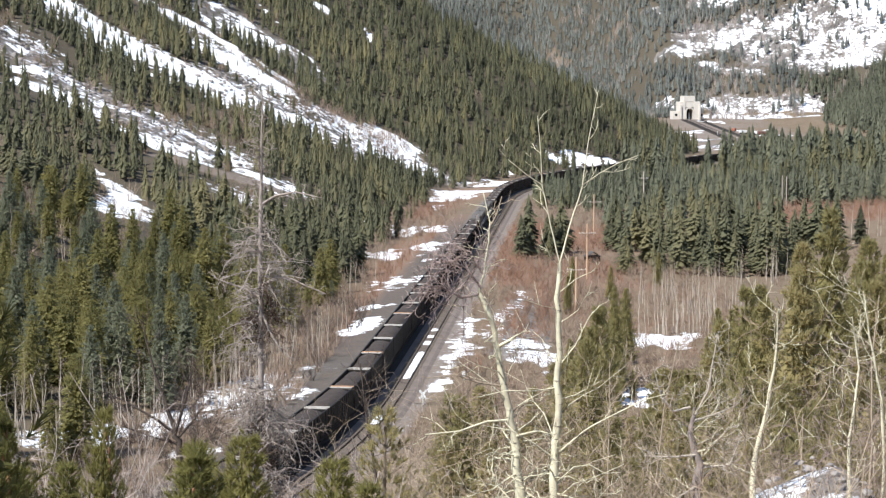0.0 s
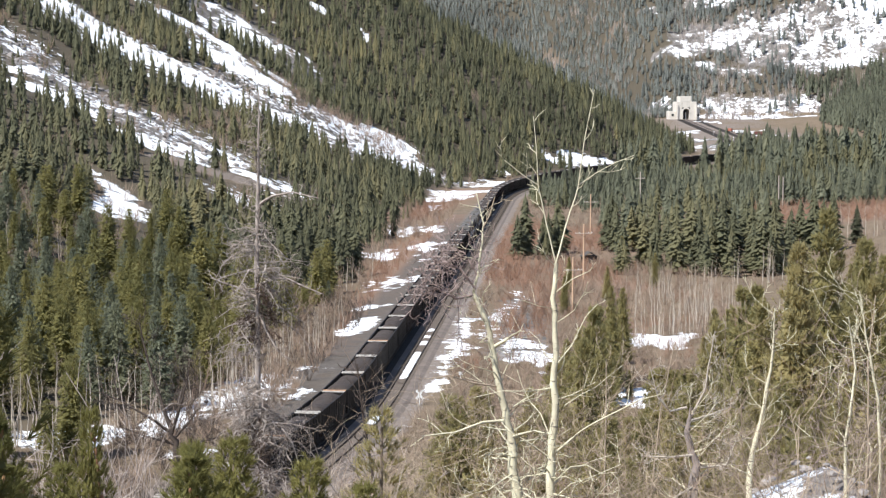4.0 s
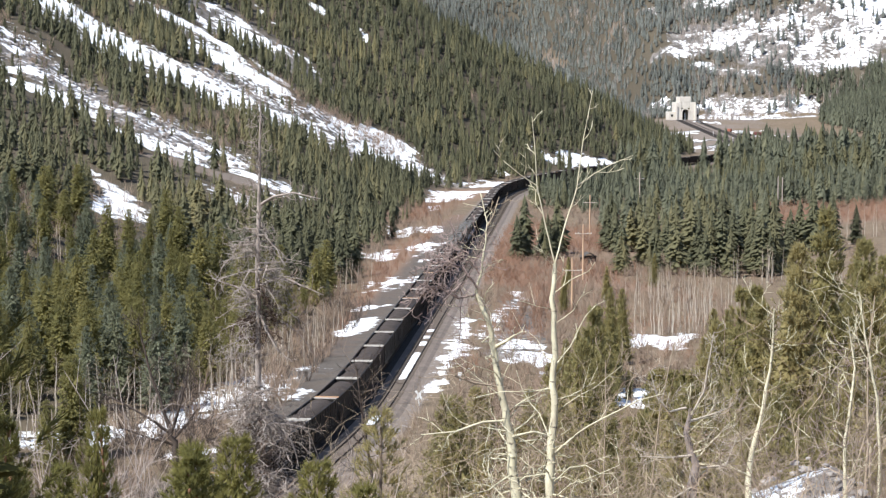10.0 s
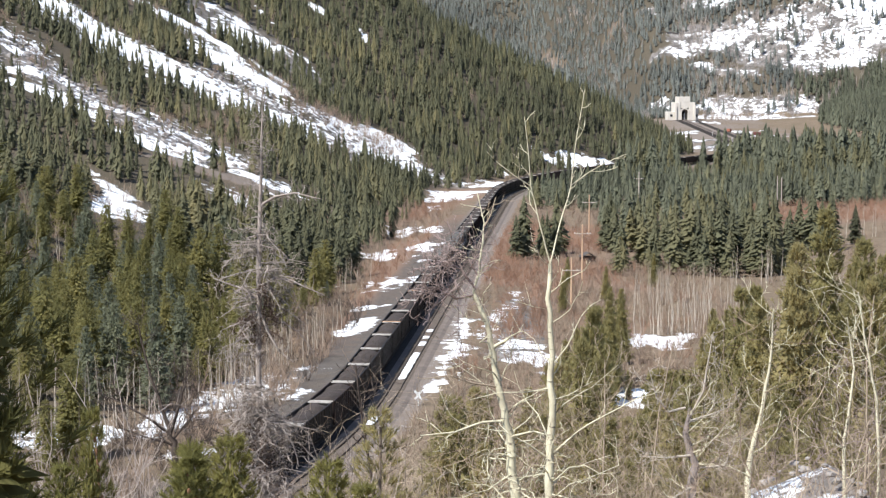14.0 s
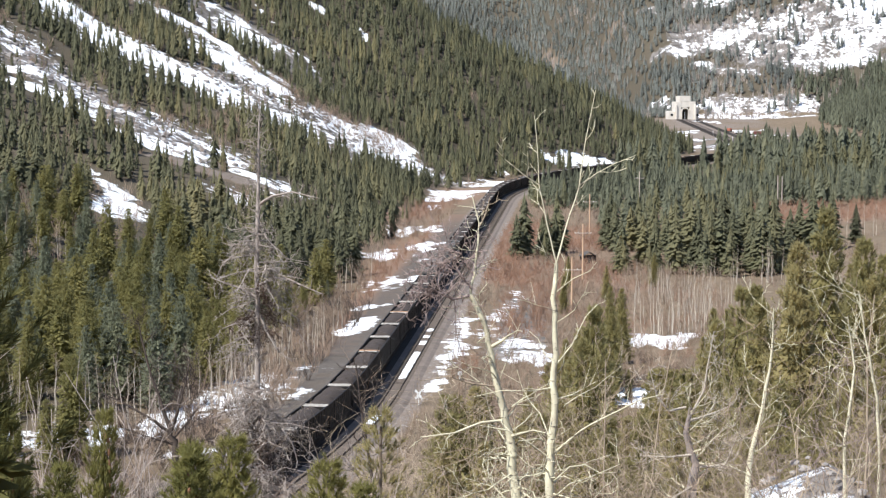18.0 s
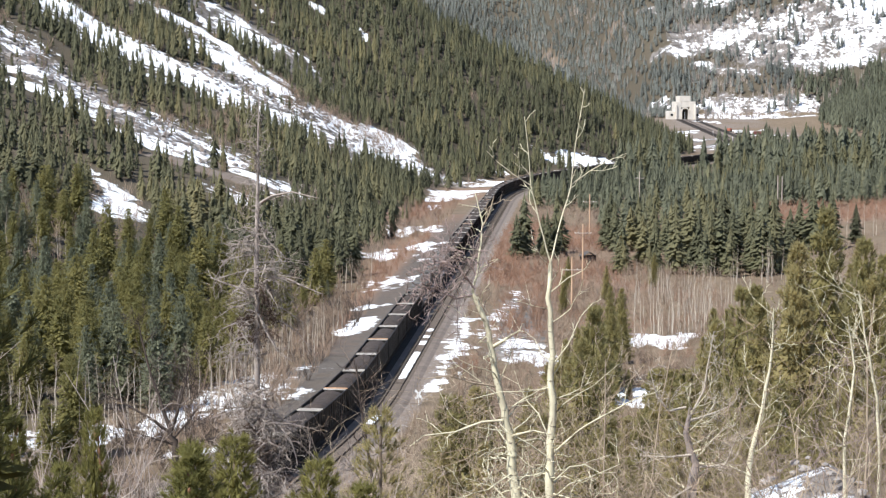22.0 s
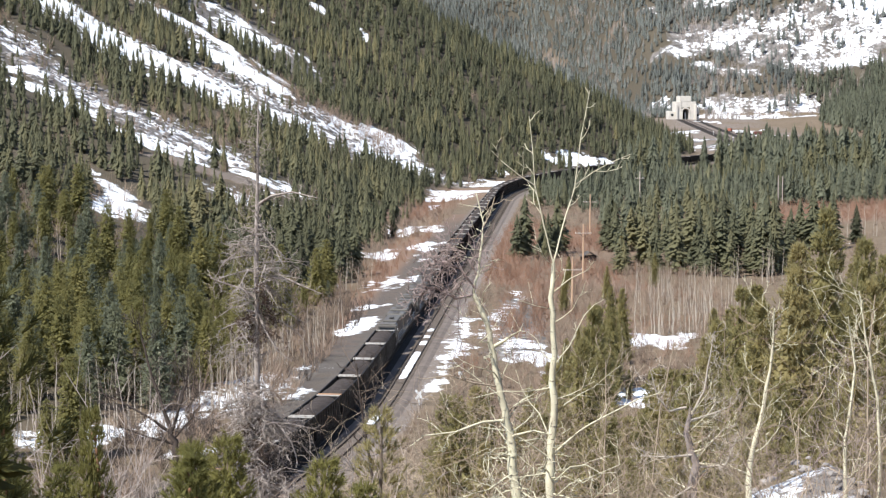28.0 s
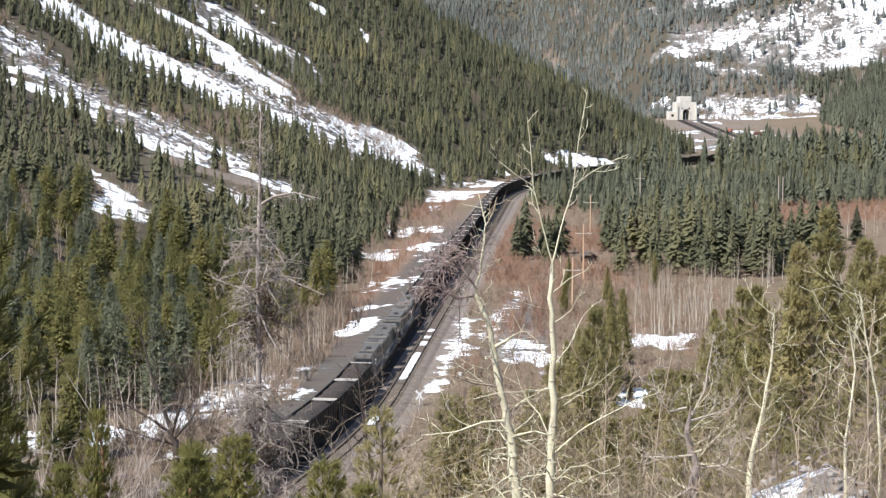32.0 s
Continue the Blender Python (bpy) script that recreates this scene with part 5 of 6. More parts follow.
def slope_aspens():
    rng = random.Random(55)
    jobs = [("pale crooked aspen with bare upswept branches", "aspen_bark", [(7.0, 40, 28.6), (7.04, 40, 31.07), (7.13, 40, 32.16), (7.38, 40, 33.22), (7.57, 40, 34.53), (7.6, 40, 35.51)], 0.09, 10, 1.2, 0.55),
            ("bare aspen with thin pale trunk beside a snowy bank", "aspen_bark", [(8.9, 38, 28.6), (8.84, 38, 31.52), (8.82, 38, 32.8), (9.0, 38, 34.43), (8.83, 38, 35.55)], 0.055, 11, 1.3, 0.6),
            ("bare aspen with thin pale trunk among brush", "aspen_bark", [(9.75, 39, 29.6), (9.85, 39, 32.0), (9.75, 39, 33.6), (9.45, 39, 35.0), (9.3, 39, 36.0)], 0.048, 10, 1.3, 0.6),
            ("thin bare aspen sapling on the hillside", "twig", [(10.2, 42, 29.2), (10.3, 42, 32), (10.25, 42, 34), (10.4, 42, 35.6)], 0.034, 12, 1.1, 0.6),
            ("thin bare aspen sapling on the hillside", "twig", [(5.2, 44, 27.2), (5.25, 44, 30), (5.5, 44, 32.5), (5.85, 44, 34.2)], 0.03, 10, 1.0, 0.6),
            ("thin bare aspen sapling on the hillside", "twig", [(3.4, 38, 28.8), (3.5, 38, 31), (3.55, 38, 33), (3.55, 38, 34.6)], 0.026, 12, 1.0, 0.7),
            ("thin leaning leafless sapling with dark bark", "dark_twig", [(-1.3, 36, 29.8), (-1.42, 36, 32.0), (-1.65, 36, 33.5), (-1.80, 36, 34.8)], 0.045, 14, 0.9, 0.7),
            ("old broken aspen with a grey split trunk", "dead_bark", [(5.95, 40, 28.4), (5.90, 40, 30.3), (5.74, 40, 31.1), (5.85, 40, 31.9), (5.62, 40, 32.6), (5.70, 40, 33.2)], 0.17, 16, 1.0, 0.9)]
    for label, bark, rows, w, n, reach, spread in jobs:
        base = Vector(rows[0])
        tree = thing("aspen", Matrix.Translation(base), label, "tree", "foreground aspens")
        pts = [Vector(p) - base for p in rows]
        radii = list(np.linspace(w, 0.012 if w < 0.15 else 0.04, len(pts)))
        part("trunk", limb_mesh("trunk", rng, pts, radii, M[bark], n // 2, reach * 0.7, 1, 3, 0.1, spread, 7, 0.2, 0.3), None, tree)
        for k in range(n):
            a = 0.3 + 0.7 * (k + rng.random()) / n
            pos = a * (len(pts) - 1)
            i = min(int(pos), len(pts) - 2)
            start = pts[i].lerp(pts[i + 1], pos - i)
            ang = rng.uniform(0, 6.283)
            soup = Soup()
            branching(rng, soup, start, (math.cos(ang), math.sin(ang), 0.35), reach * rng.uniform(0.5, 1.2), max(radii[i] * 0.24, 0.009), 2, 6, 0.2, 0.12, 3, 0, 4, 0.6, 0.8, 0.2, 0.006)
            part("branch", soup.mesh("branch", [M["aspen_bark"] if bark not in ("twig", "dark_twig") else M[bark]]), None, tree)
        if bark == "dead_bark":
            for rows2 in ([(5.6, 40, 33.2), (5.2, 39.8, 33.15), (4.9, 39.7, 33.5), (4.7, 39.7, 34.2)], [(5.7, 40, 32.9), (6.2, 39.8, 33.1), (6.6, 39.7, 33.3)], [(5.8, 40, 32.1), (5.2, 39.7, 32.1), (4.5, 39.6, 32.15)],
                          [(5.7, 40, 33.0), (6.0, 39.9, 33.6), (6.1, 39.8, 34.4), (6.2, 39.8, 35.0)], [(5.85, 40, 31.8), (6.5, 39.8, 31.9), (6.7, 39.7, 32.5)], [(5.85, 40, 31.4), (5.3, 39.6, 31.2), (4.9, 39.5, 30.8)]):
                part("limb", limb_mesh("limb", rng, [Vector(p) - base for p in rows2], list(np.linspace(0.034, 0.009, len(rows2))), M["grove_bark"], 12, 0.7, 2, 3, 0.1, 0.9, 5, 0.36, 0.2), None, tree)


def shrub_shape(rng, stems, height, r, depth=1, forks=3, spread=0.55, steps=4, least=0.008, wander=0.14):
    soup = Soup()
    for k in range(stems):
        ang = rng.uniform(0, 6.283)
        lean = rng.uniform(0.1, spread)
        branching(rng, soup, (0.25 * rng.gauss(0, 0.5), 0.25 * rng.gauss(0, 0.5), -0.1), (lean * math.cos(ang), lean * math.sin(ang), 1), height * rng.uniform(0.6, 1.1), r, depth, steps, wander, 0.04, forks, 0, 3, 0.6, 0.6, 0.2, least)
    v, f = np.concatenate(soup.v), np.concatenate(soup.f)
    return v, f, np.zeros(len(f), int)


def rows_of(x, y, g, low, high, sink=0.05):
    return np.stack([x, y, land(x, y) - sink, g.uniform(low, high, len(x)), g.uniform(0, 6.283, len(x)), g.random_sample(len(x))], -1)


def build_brush():
    rng = random.Random(66)
    hair = [shrub_shape(rng, 7, 1.9, 0.0068, 2, 5, 0.9, 3, 0.003, 0.24) for _ in range(6)]
    tall = [shrub_shape(rng, 5, 6.0, 0.0078, 2, 7, 0.6, 6, 0.0034, 0.26) for _ in range(6)]
    # how high the thicket stands against the view: wide of the camera it reaches up further
    x, y, p, g = jitter_grid(-24, 34, 34, 125, 2.8, 104)
    z = land(x, y)
    lean = x / y
    top = np.interp(lean, [-0.2, -0.17, -0.105, -0.095, -0.045, -0.02, 0.0, 0.02, 0.07, 0.1, 0.17, 0.25], [0.185, 0.168, 0.165, 0.205, 0.205, 0.19, 0.165, 0.145, 0.145, 0.150, 0.150, 0.140])
    top = np.where((lean > 0.088) & (lean < 0.122), 0.172, top)
    high = 40 - (top + 0.06 * p ** 0.7) * y - z
    bare = (np.hypot(x - 8.0, (y - 38) * 0.55) > 2.4) & ~((abs(lean + 0.070) < 0.028) & (y > 45))
    ok = in_sight(x, y, 1.5) & (high > 1.2) & bare & (g.random_sample(len(x)) < 0.42)
    rows = rows_of(x[ok], y[ok], g, 1, 1)
    rows[:, 3] = np.minimum(high[ok], 8.5) / 6.3
    left = lean[ok] < -0.035
    plum = rows[:, 0] / rows[:, 1] > 0.205
    crowd("hillside_thicket", tall, rows[plum], [M["plum_twig"]], "tall leafless purplish thicket on the hillside", "brush")
    crowd("hillside_thicket", tall, rows[~left & ~plum], [M["twig"]], "tall leafless tan aspen thicket on the hillside", "brush")
    crowd("hillside_thicket", tall, rows[left], [M["brush"]], "tall leafless grey-brown thicket on the hillside", "brush")
    # arching, tangled boughs low on the slope before the camera
    arching = []
    for _ in range(6):
        soup = Soup()
        for k in range(5):
            ang = rng.uniform(0, 6.283)
            branching(rng, soup, (0.2 * rng.gauss(0, 1), 0.2 * rng.gauss(0, 1), -0.1), (0.7 * math.cos(ang), 0.7 * math.sin(ang), 1), rng.uniform(3.2, 5.2), 0.012, 2, 8, 0.36, -0.02, 8, 0, 3, 0.6, 1.0, 0.1, 0.0036)
        v, f = np.concatenate(soup.v), np.concatenate(soup.f)
        arching.append((v, f, np.zeros(len(f), int)))
    x, y, p, g = jitter_grid(-4, 17, 28, 64, 1.6, 107)
    ok = in_sight(x, y, 1.0) & (x / y > -0.018) & (p < 0.5 + 0.2 * (x / y < 0.06)) & (np.hypot(x - 8.2, (y - 37) * 0.5) > 2.6)
    rows = rows_of(x[ok], y[ok], g, 1, 1)
    tops = 40 - (0.132 + 0.07 * g.random_sample(len(rows))) * rows[:, 1] - rows[:, 2]
    tops = tops - 0.028 * rows[:, 1] * (abs(rows[:, 0] / rows[:, 1] - 0.105) < 0.018)
    rows[:, 3] = np.clip(tops / 4.0, 0.35, 1.6)
    dull = g.random_sample(len(rows)) < 0.4
    plum = rows[:, 0] / rows[:, 1] > 0.195
    crowd("tangled_brush", arching, rows[~dull & ~plum], [M["twig"]], "tangle of arching tan leafless boughs on the hillside", "brush")
    crowd("tangled_brush", arching, rows[dull & ~plum], [M["brush"]], "tangle of arching grey-brown leafless boughs on the hillside", "brush")
    crowd("tangled_brush", arching, rows[plum], [M["plum_twig"]], "tangle of arching purplish leafless boughs above the snowy bank", "brush")
    coarse = [shrub_shape(rng, 9, 2.4, 0.030, 1, 3, 0.75, 2, 0.016) for _ in range(6)]
    x, y, p, g = jitter_grid(2, 56, 160, 420, 2.1, 108)
    u, _ = across(x, y)
    ok = in_sight(x, y, 1.0) & (u < -10) & (p < 0.55) & (strokes(x, y, SNOW_VALLEY) < 0.80 + 0.12 * p / 0.55)
    x, y = x[ok], y[ok]
    rusty = rough(x, y, 14, 2, 88) > 0.28
    crowd("valley_thicket", coarse, rows_of(x[~rusty], y[~rusty], g, 0.5, 1.4), [M["brush"]], "leafless grey-brown thicket below the hillside", "brush")
    crowd("valley_thicket", coarse, rows_of(x[rusty], y[rusty], g, 0.5, 1.2), [M["willow"]], "leafless rust-brown willows below the hillside", "brush")
    x, y, p, g = jitter_grid(-66, 2, 140, 340, 2.3, 110)
    u, _ = across(x, y)
    ok = in_sight(x, y, 1.0) & (u > 8.8) & (u < 27) & (p < 0.5 + 0.4 * (u < 17)) & (strokes(x, y, SNOW_VALLEY) < 0.90)
    rows = rows_of(x[ok], y[ok], g, 0.6, 1.5)
    # half the bushes get dark twigs, as painted shade within the thicket
    dark = rows[:, 5] < 0.5
    crowd("trackside_thicket", coarse, rows[~dark], [M["brush"]], "fine leafless grey-brown thicket beside the railway", "brush")
    crowd("trackside_thicket", coarse, rows[dark], [M["dark_twig"]], "fine leafless thicket beside the railway, darkened for its shade", "brush")
    x, y, p, g = jitter_grid(-16, 30, 24, 100, 1.9, 101)
    ok = in_sight(x, y, 1.5) & (p < 0.75) & (np.hypot(x - 8.4, (y - 38) * 0.55) > 2.8)
    x, y = x[ok], y[ok]
    left = x < -0.02 * y
    crowd("hillside_brush", hair, rows_of(x[~left], y[~left], g, 0.8, 2.0), [M["twig"]], "tangle of bare tan brush on the hillside", "brush")
    crowd("hillside_brush", hair, rows_of(x[left], y[left], g, 1.0, 2.4), [M["grey_twig"]], "tangle of bare silvery brush on the hillside", "brush")
    x, y, p, g = jitter_grid(-70, 160, 100, 640, 3.0, 102)
    u, _ = across(x, y)
    red = brush_at(x, y)
    clear = strokes(x, y, SNOW_VALLEY)
    right = (u < -9.6) & (p < 0.34 + 0.35 * (abs(x / y - 0.10) < 0.06) + 0.66 * smooth(0.4, 0.6, red))
    left = (u > 11) & (u < 24) & (p < 0.6)
    ok = in_sight(x, y, 4) & (right | left) & (clear < 0.70 + 0.2 * (u > 0))
    x, y, u, red = x[ok], y[ok], u[ok], red[ok]
    willow = red > 0.45
    sx, sy, p, sg = jitter_grid(-200, 40, 240, 1000, 3.4, 103)
    su, _ = across(sx, sy)
    open_ = np.maximum(strokes(sx, sy, CLEARINGS), 0.8 * np.max([strokes(sx, sy + d, CLEARINGS) for d in (8, 16)], axis=0))
    scrub = np.maximum(smooth(0.42, 0.55, open_) * 0.9, 0.16 * smooth(0.45, 0.6, strokes(sx, sy, SNOW_THIN)))
    hollow = np.max([strokes(sx * (sy + d) / sy, sy + d, SNOW_GLADE) for d in (0, 9, 18, 27)], axis=0)
    scrub = np.maximum(scrub, 0.55 * smooth(0.25, 0.45, hollow) * (strokes(sx, sy, SNOW_GLADE) < 0.5))
    keep = in_sight(sx, sy, 4) & (su > 24) & (p < np.maximum(scrub, 0.08))
    crowd("slope_brush", coarse, rows_of(sx[keep], sy[keep], sg, 0.8, 2.2), [M["brush"]], "leafless grey-brown aspen scrub on the valley side", "brush")
    crowd("willow_brush", coarse, rows_of(x[willow], y[willow], g, 0.7, 1.6), [M["willow"]], "red-brown leafless willow thicket", "brush")
    rows = rows_of(x[~willow], y[~willow], g, 0.5, 1.35)
    rows[:, 3] *= np.where(u[~willow] > 9, 1.5, 1.0)
    crowd("valley_brush", coarse, rows, [M["brush"]], "grey-brown leafless brush on the valley floor", "brush")


def far_aspens():
    """Leafless grey groves on the mountain feet."""
    rng = random.Random(71)
    shapes = []
    for _ in range(5):
        soup = Soup()
        for k in range(8):
            ang, lean = rng.uniform(0, 6.283), rng.uniform(0.02, 0.35)
            branching(rng, soup, (rng.gauss(0, 0.8), rng.gauss(0, 0.8), -0.3), (lean * math.cos(ang), lean * math.sin(ang), 1), rng.uniform(4.5, 8.0), 0.16, 0)
        v, f = np.concatenate(soup.v), np.concatenate(soup.f)
        shapes.append((v, f, np.zeros(len(f), int)))
    x, y, p, g = jitter_grid(60, 480, 1540, 2100, 6.5, 109)
    ok = in_sight(x, y, 10) & (p < 0.35 + 0.9 * smooth(-0.1, 0.3, rough(x, y, 60, 3, 62))) & (abs(x - 211) > 20)
    crowd("mountain_aspens", shapes, rows_of(x[ok], y[ok], g, 0.8, 1.4), [M["grey_wood"]], "leafless grey aspen groves on the mountain foot", "brush")


far_aspens()


def aspen_model(rng, h):
    trunk, twigs = Soup(), Soup()
    pts, radii = [Vector((0, 0, -0.5))], [0.085]
    for i in range(6):
        pts.append(Vector((rng.gauss(0, 0.09), rng.gauss(0, 0.09), h * (i + 1) / 6)))
        radii.append(0.085 * (1 - (i + 1) / 6.3))
    trunk.add(*stem(pts, radii, 5))
    for k in range(24):
        a = 0.35 + 0.65 * (k + rng.random()) / 24
        i = min(int(a * 6), 5)
        start = pts[i].lerp(pts[i + 1], a * 6 - i)
        ang = rng.uniform(0, 6.283)
        branching(rng, twigs, start, (math.cos(ang), math.sin(ang), 0.9), rng.uniform(0.5, 1.3) * (1.25 - 0.6 * a), 0.016, 1, 3, 0.15, 0.15, 2, 0, 3, 0.7)
    return [("trunk", trunk.mesh("trunk", [M["grove_bark"]])), ("crown", twigs.mesh("crown", [M["twig"]]))]


def aspen_stands():
    rng = random.Random(77)
    models = [aspen_model(rng, 8.0) for _ in range(6)]
    groves = [(34, 302, 48, 306, 5, 38, 1.0), (43, 325, 56, 332, 5, 30, 1.0), (36, 340, 50, 350, 6, 24, 0.9), (60, 372, 76, 380, 5, 16, 0.9), (-24, 262, -17, 300, 4, 26, 0.9), (-33, 226, -24, 240, 3, 20, 1.1), (-46, 204, -34, 216, 3, 20, 1.05), (-51, 200, -43, 208, 2, 14, 1.15), (-30, 250, -22, 268, 3, 16, 1.0), (-80, 322, -62, 330, 5, 16, 0.9),
              (70, 330, 90, 340, 8, 12, 0.9), (84, 470, 120, 480, 6, 20, 1.0), (-20, 360, -17, 400, 4, 12, 0.8), (17, 250, 24, 262, 4, 8, 0.8)]
    for x0, y0, x1, y1, w, n, size in groves:
        for k in range(n):
            a = rng.random()
            x, y = x0 + (x1 - x0) * a + rng.gauss(0, w * 0.5), y0 + (y1 - y0) * a + rng.gauss(0, w * 0.5)
            u, _ = across(x, y)
            if -12 < u < 8:
                continue
            m = pose(x, y, float(land(x, y)), rng.uniform(-3, 3), rng.uniform(-3, 3), rng.uniform(0, 360)) @ Matrix.Scale(size * rng.uniform(0.75, 1.2), 4)
            ob = thing("aspen", m, "slender leafless aspen with pale trunk in a grove", "tree", "aspen groves")
            for name, me in models[rng.randrange(6)]:
                part(name, me, None, ob)


def near_pines():
    rng = random.Random(88)
    models = []
    for i in range(8):
        h = 9.0
        shape = bushy_shape(rng, h, rng.uniform(1.5, 2.3), 1500, 0.04, 0.24, 0.68, 9, 0.10, 56, 34, 0.80)
        models.append(tree_model(rng, shape, h, 0.15, M["pine"], 0.32 + 0.06 * i))
    # x, y, height; they stand on the hillside and at its foot
    spots = [(18.6, 85, 17.2), (16.0, 88, 13.5), (15.0, 82, 12.5), (13.7, 90, 11.0), (8.6, 100, 15.2), (21.2, 86, 13.5), (11.2, 84, 8.2), (10.3, 108, 12.5), (12.6, 112, 13.0), (22.5, 95, 13.0), (24.5, 110, 15.0),
             (19.5, 106, 12.5), (17.0, 118, 13.5), (27.0, 125, 15.5), (30.5, 140, 15.5), (23.5, 135, 13.5), (33.0, 150, 16.0), (37.5, 165, 14.5), (29.5, 165, 12.0), (34.0, 185, 12.0), (42.0, 190, 13.5), (47.0, 215, 13.0),
             (25.0, 170, 10.0), (20.0, 150, 9.5), (15.5, 140, 9.0), (13.0, 132, 8.0), (21.5, 190, 9.0), (26.5, 215, 9.5), (22.0, 225, 10.0), (31.0, 230, 9.0), (55.0, 240, 13.0), (60.0, 255, 13.0), (52.0, 262, 10.5), (64.0, 290, 12.0),
             (70.0, 300, 12.0), (19.0, 245, 8.0), (6.0, 120, 6.5), (4.5, 104, 6.0), (3.6, 90, 6.5), (1.8, 78, 5.5), (7.5, 76, 6.0), (5.5, 66, 5.0), (9.2, 70, 6.5), (2.8, 62, 5.0), (12.4, 72, 8.0), (14.0, 64, 7.0),
             (16.5, 70, 8.5), (0.2, 66, 4.8), (-0.6, 84, 5.2), (8.0, 58, 5.0), (11.2, 58, 5.5), (4.0, 54, 4.2), (17.8, 76, 9.0), (13.0, 56, 5.5), (30.5, 300, 7.0), (22.8, 330, 7.5), (33.0, 352, 7.0), (26.0, 362, 8.0), (40.5, 398, 8.5), (45.0, 372, 7.5), (66.0, 330, 11.0), (82.0, 345, 12.0), (76.0, 320, 11.0), (10.6, 120, 17.0), (9.3, 112, 13.0), (12.1, 127, 14.5), (8.3, 124, 14.0), (5.6, 108, 8.5), (7.2, 132, 11.0), (24, 250, 14.0), (21.5, 242, 12.0), (15.0, 212, 12.5), (13.2, 205, 10.0), (27.5, 268, 12.0), (9.5, 190, 9.0), (18.0, 232, 10.5), (34.5, 262, 12.5), (38.5, 275, 13.0), (27.1, 112, 20.0), (31.8, 126, 20.5), (24.4, 104, 16.5)]
    for _ in range(900):
        y = rng.uniform(75, 250)
        lean = rng.uniform(0.06, 0.265)
        x = y * lean
        top = float(np.interp(lean, [0.03, 0.075, 0.10, 0.118, 0.13, 0.15, 0.165, 0.2, 0.215, 0.25], [0.145, 0.135, 0.098, 0.104, 0.120, 0.110, 0.090, 0.068, 0.058, 0.080]))
        h = 40 - (top + 0.055 * rng.random() ** 1.3) * y - float(land(x, y))
        if 3.5 < h < 16.5 and all(math.hypot(x - a, y - b) > 2.2 for a, b, _ in spots) and math.hypot(x - 40, y - 295) > 14:
            spots.append((x, y, h))
        if len(spots) > 195:
            break
    for _ in range(700):
        y = rng.uniform(42, 80)
        lean = rng.uniform(-0.01, 0.26)
        x = y * lean
        h = 40 - rng.uniform(0.145, 0.205) * y - float(land(x, y))
        if 1.8 < h < 9 and all(math.hypot(x - a, y - b) > 1.7 for a, b, _ in spots) and math.hypot(x - 8.4, (y - 38) * 0.55) > 3.4:
            spots.append((x, y, h))
        if len(spots) > 265:
            break
    for i, (x, y, h) in enumerate(spots):
        z = float(land(x, y)) - 0.2
        # a gap through which the snow of the valley floor is seen
        if 0.106 < x / y < 0.147 and y < 290:
            h = min(h, 40 - 0.148 * y - z)
        if 0.090 < x / y < 0.121 and y < 228:
            h = min(h, 40 - 0.176 * y - z)
        if h < 1.5:
            continue
        ob = thing("pine", pose(x, y, z, 0, 0, rng.uniform(0, 360)) @ Matrix.Diagonal((min(h, 5 + 0.5 * h) / 9.0, min(h, 5 + 0.5 * h) / 9.0, h / 9.0, 1)),
                   "yellow-green lodgepole pine on the hillside" if i % 3 else "bushy olive-green pine on the hillside", "tree", "hillside pines")
        for name, me in models[rng.randrange(8)]:
            part(name, me, None, ob)
    # the young pines right below the camera
    close = [bushy_shape(rng, 3.2, 0.85, 700, 0.1, 0.14, 0.62, 20, 0.05, 34, 20, 0.7) for _ in range(3)]
    close.append(pine_shape(rng, 3.2, 0.85, 430, 0.05, 0.15, 0.6, 14, 0.06))
    bm = bmesh.new()
    bmesh.ops.create_uvsphere(bm, u_segments=7, v_segments=5, radius=0.03, matrix=Matrix.Diagonal((1, 1, 1.7, 1)))
    cone = to_mesh("cone", bm, M["cone"])
    young = [tree_model(rng, s, 3.2, 0.05, M["young_pine" if i < 3 else "pine"], 0.35 + 0.1 * i) for i, s in enumerate(close)]
    for x, y, top, lean, k, tag in ((-3.66, 18, 36.9, 2, 2, "a"), (-3.62, 15, 37.35, -3, 0, "b"), (-4.7, 19, 36.1, 0, 1, ""), (-2.75, 22, 35.85, 3, 2, "c"), (-3.1, 22.5, 35.7, -3, 1, ""), (-1.7, 23, 35.35, 2, 2, "d"), (-3.0, 19.5, 36.15, 4, 0, ""),
                                    (-1.2, 26, 34.4, 0, 1, ""), (-5.6, 25, 34.9, 2, 1, ""), (-1.25, 35, 34.0, 0, 3, "")):
        base = float(land(x, y)) - 0.1
        slim = 0.55 if tag in ("a", "b") else 1.0
        ob = thing("young_pine", pose(x, y, base, 0, lean, 30 * k) @ Matrix.Diagonal(((top - base) / 3.2 * slim, (top - base) / 3.2 * slim, (top - base) / 3.2, 1)), "young yellow-green pine with brown cones among brush", "tree", "young pines")
        for name, me in young[k]:
            part(name, me, None, ob)
        for j in range(9 if y < 21 else 0):
            z, ang = 3.05 - 0.13 * j + rng.uniform(-0.05, 0.05), rng.uniform(3.6, 5.8)
            out = 0.05 + 0.16 * (3.1 - z)
            c = part("cone", cone, None, ob, "orange-brown cone")
            c.matrix_basis = pose(out * math.cos(ang), out * math.sin(ang), z, rng.uniform(-40, 40), rng.uniform(-40, 40), 0) @ Matrix.Scale(rng.uniform(0.7, 1.25), 4)
        if tag:
            SWAY.append((ob, None, tag))
    edge = bushy_shape(rng, 4.1, 0.80, 420, 0.25, 0.15, 0.5, 20, 0.05, 30, 20, 0.66)
    x, y = -2.78, 9.5
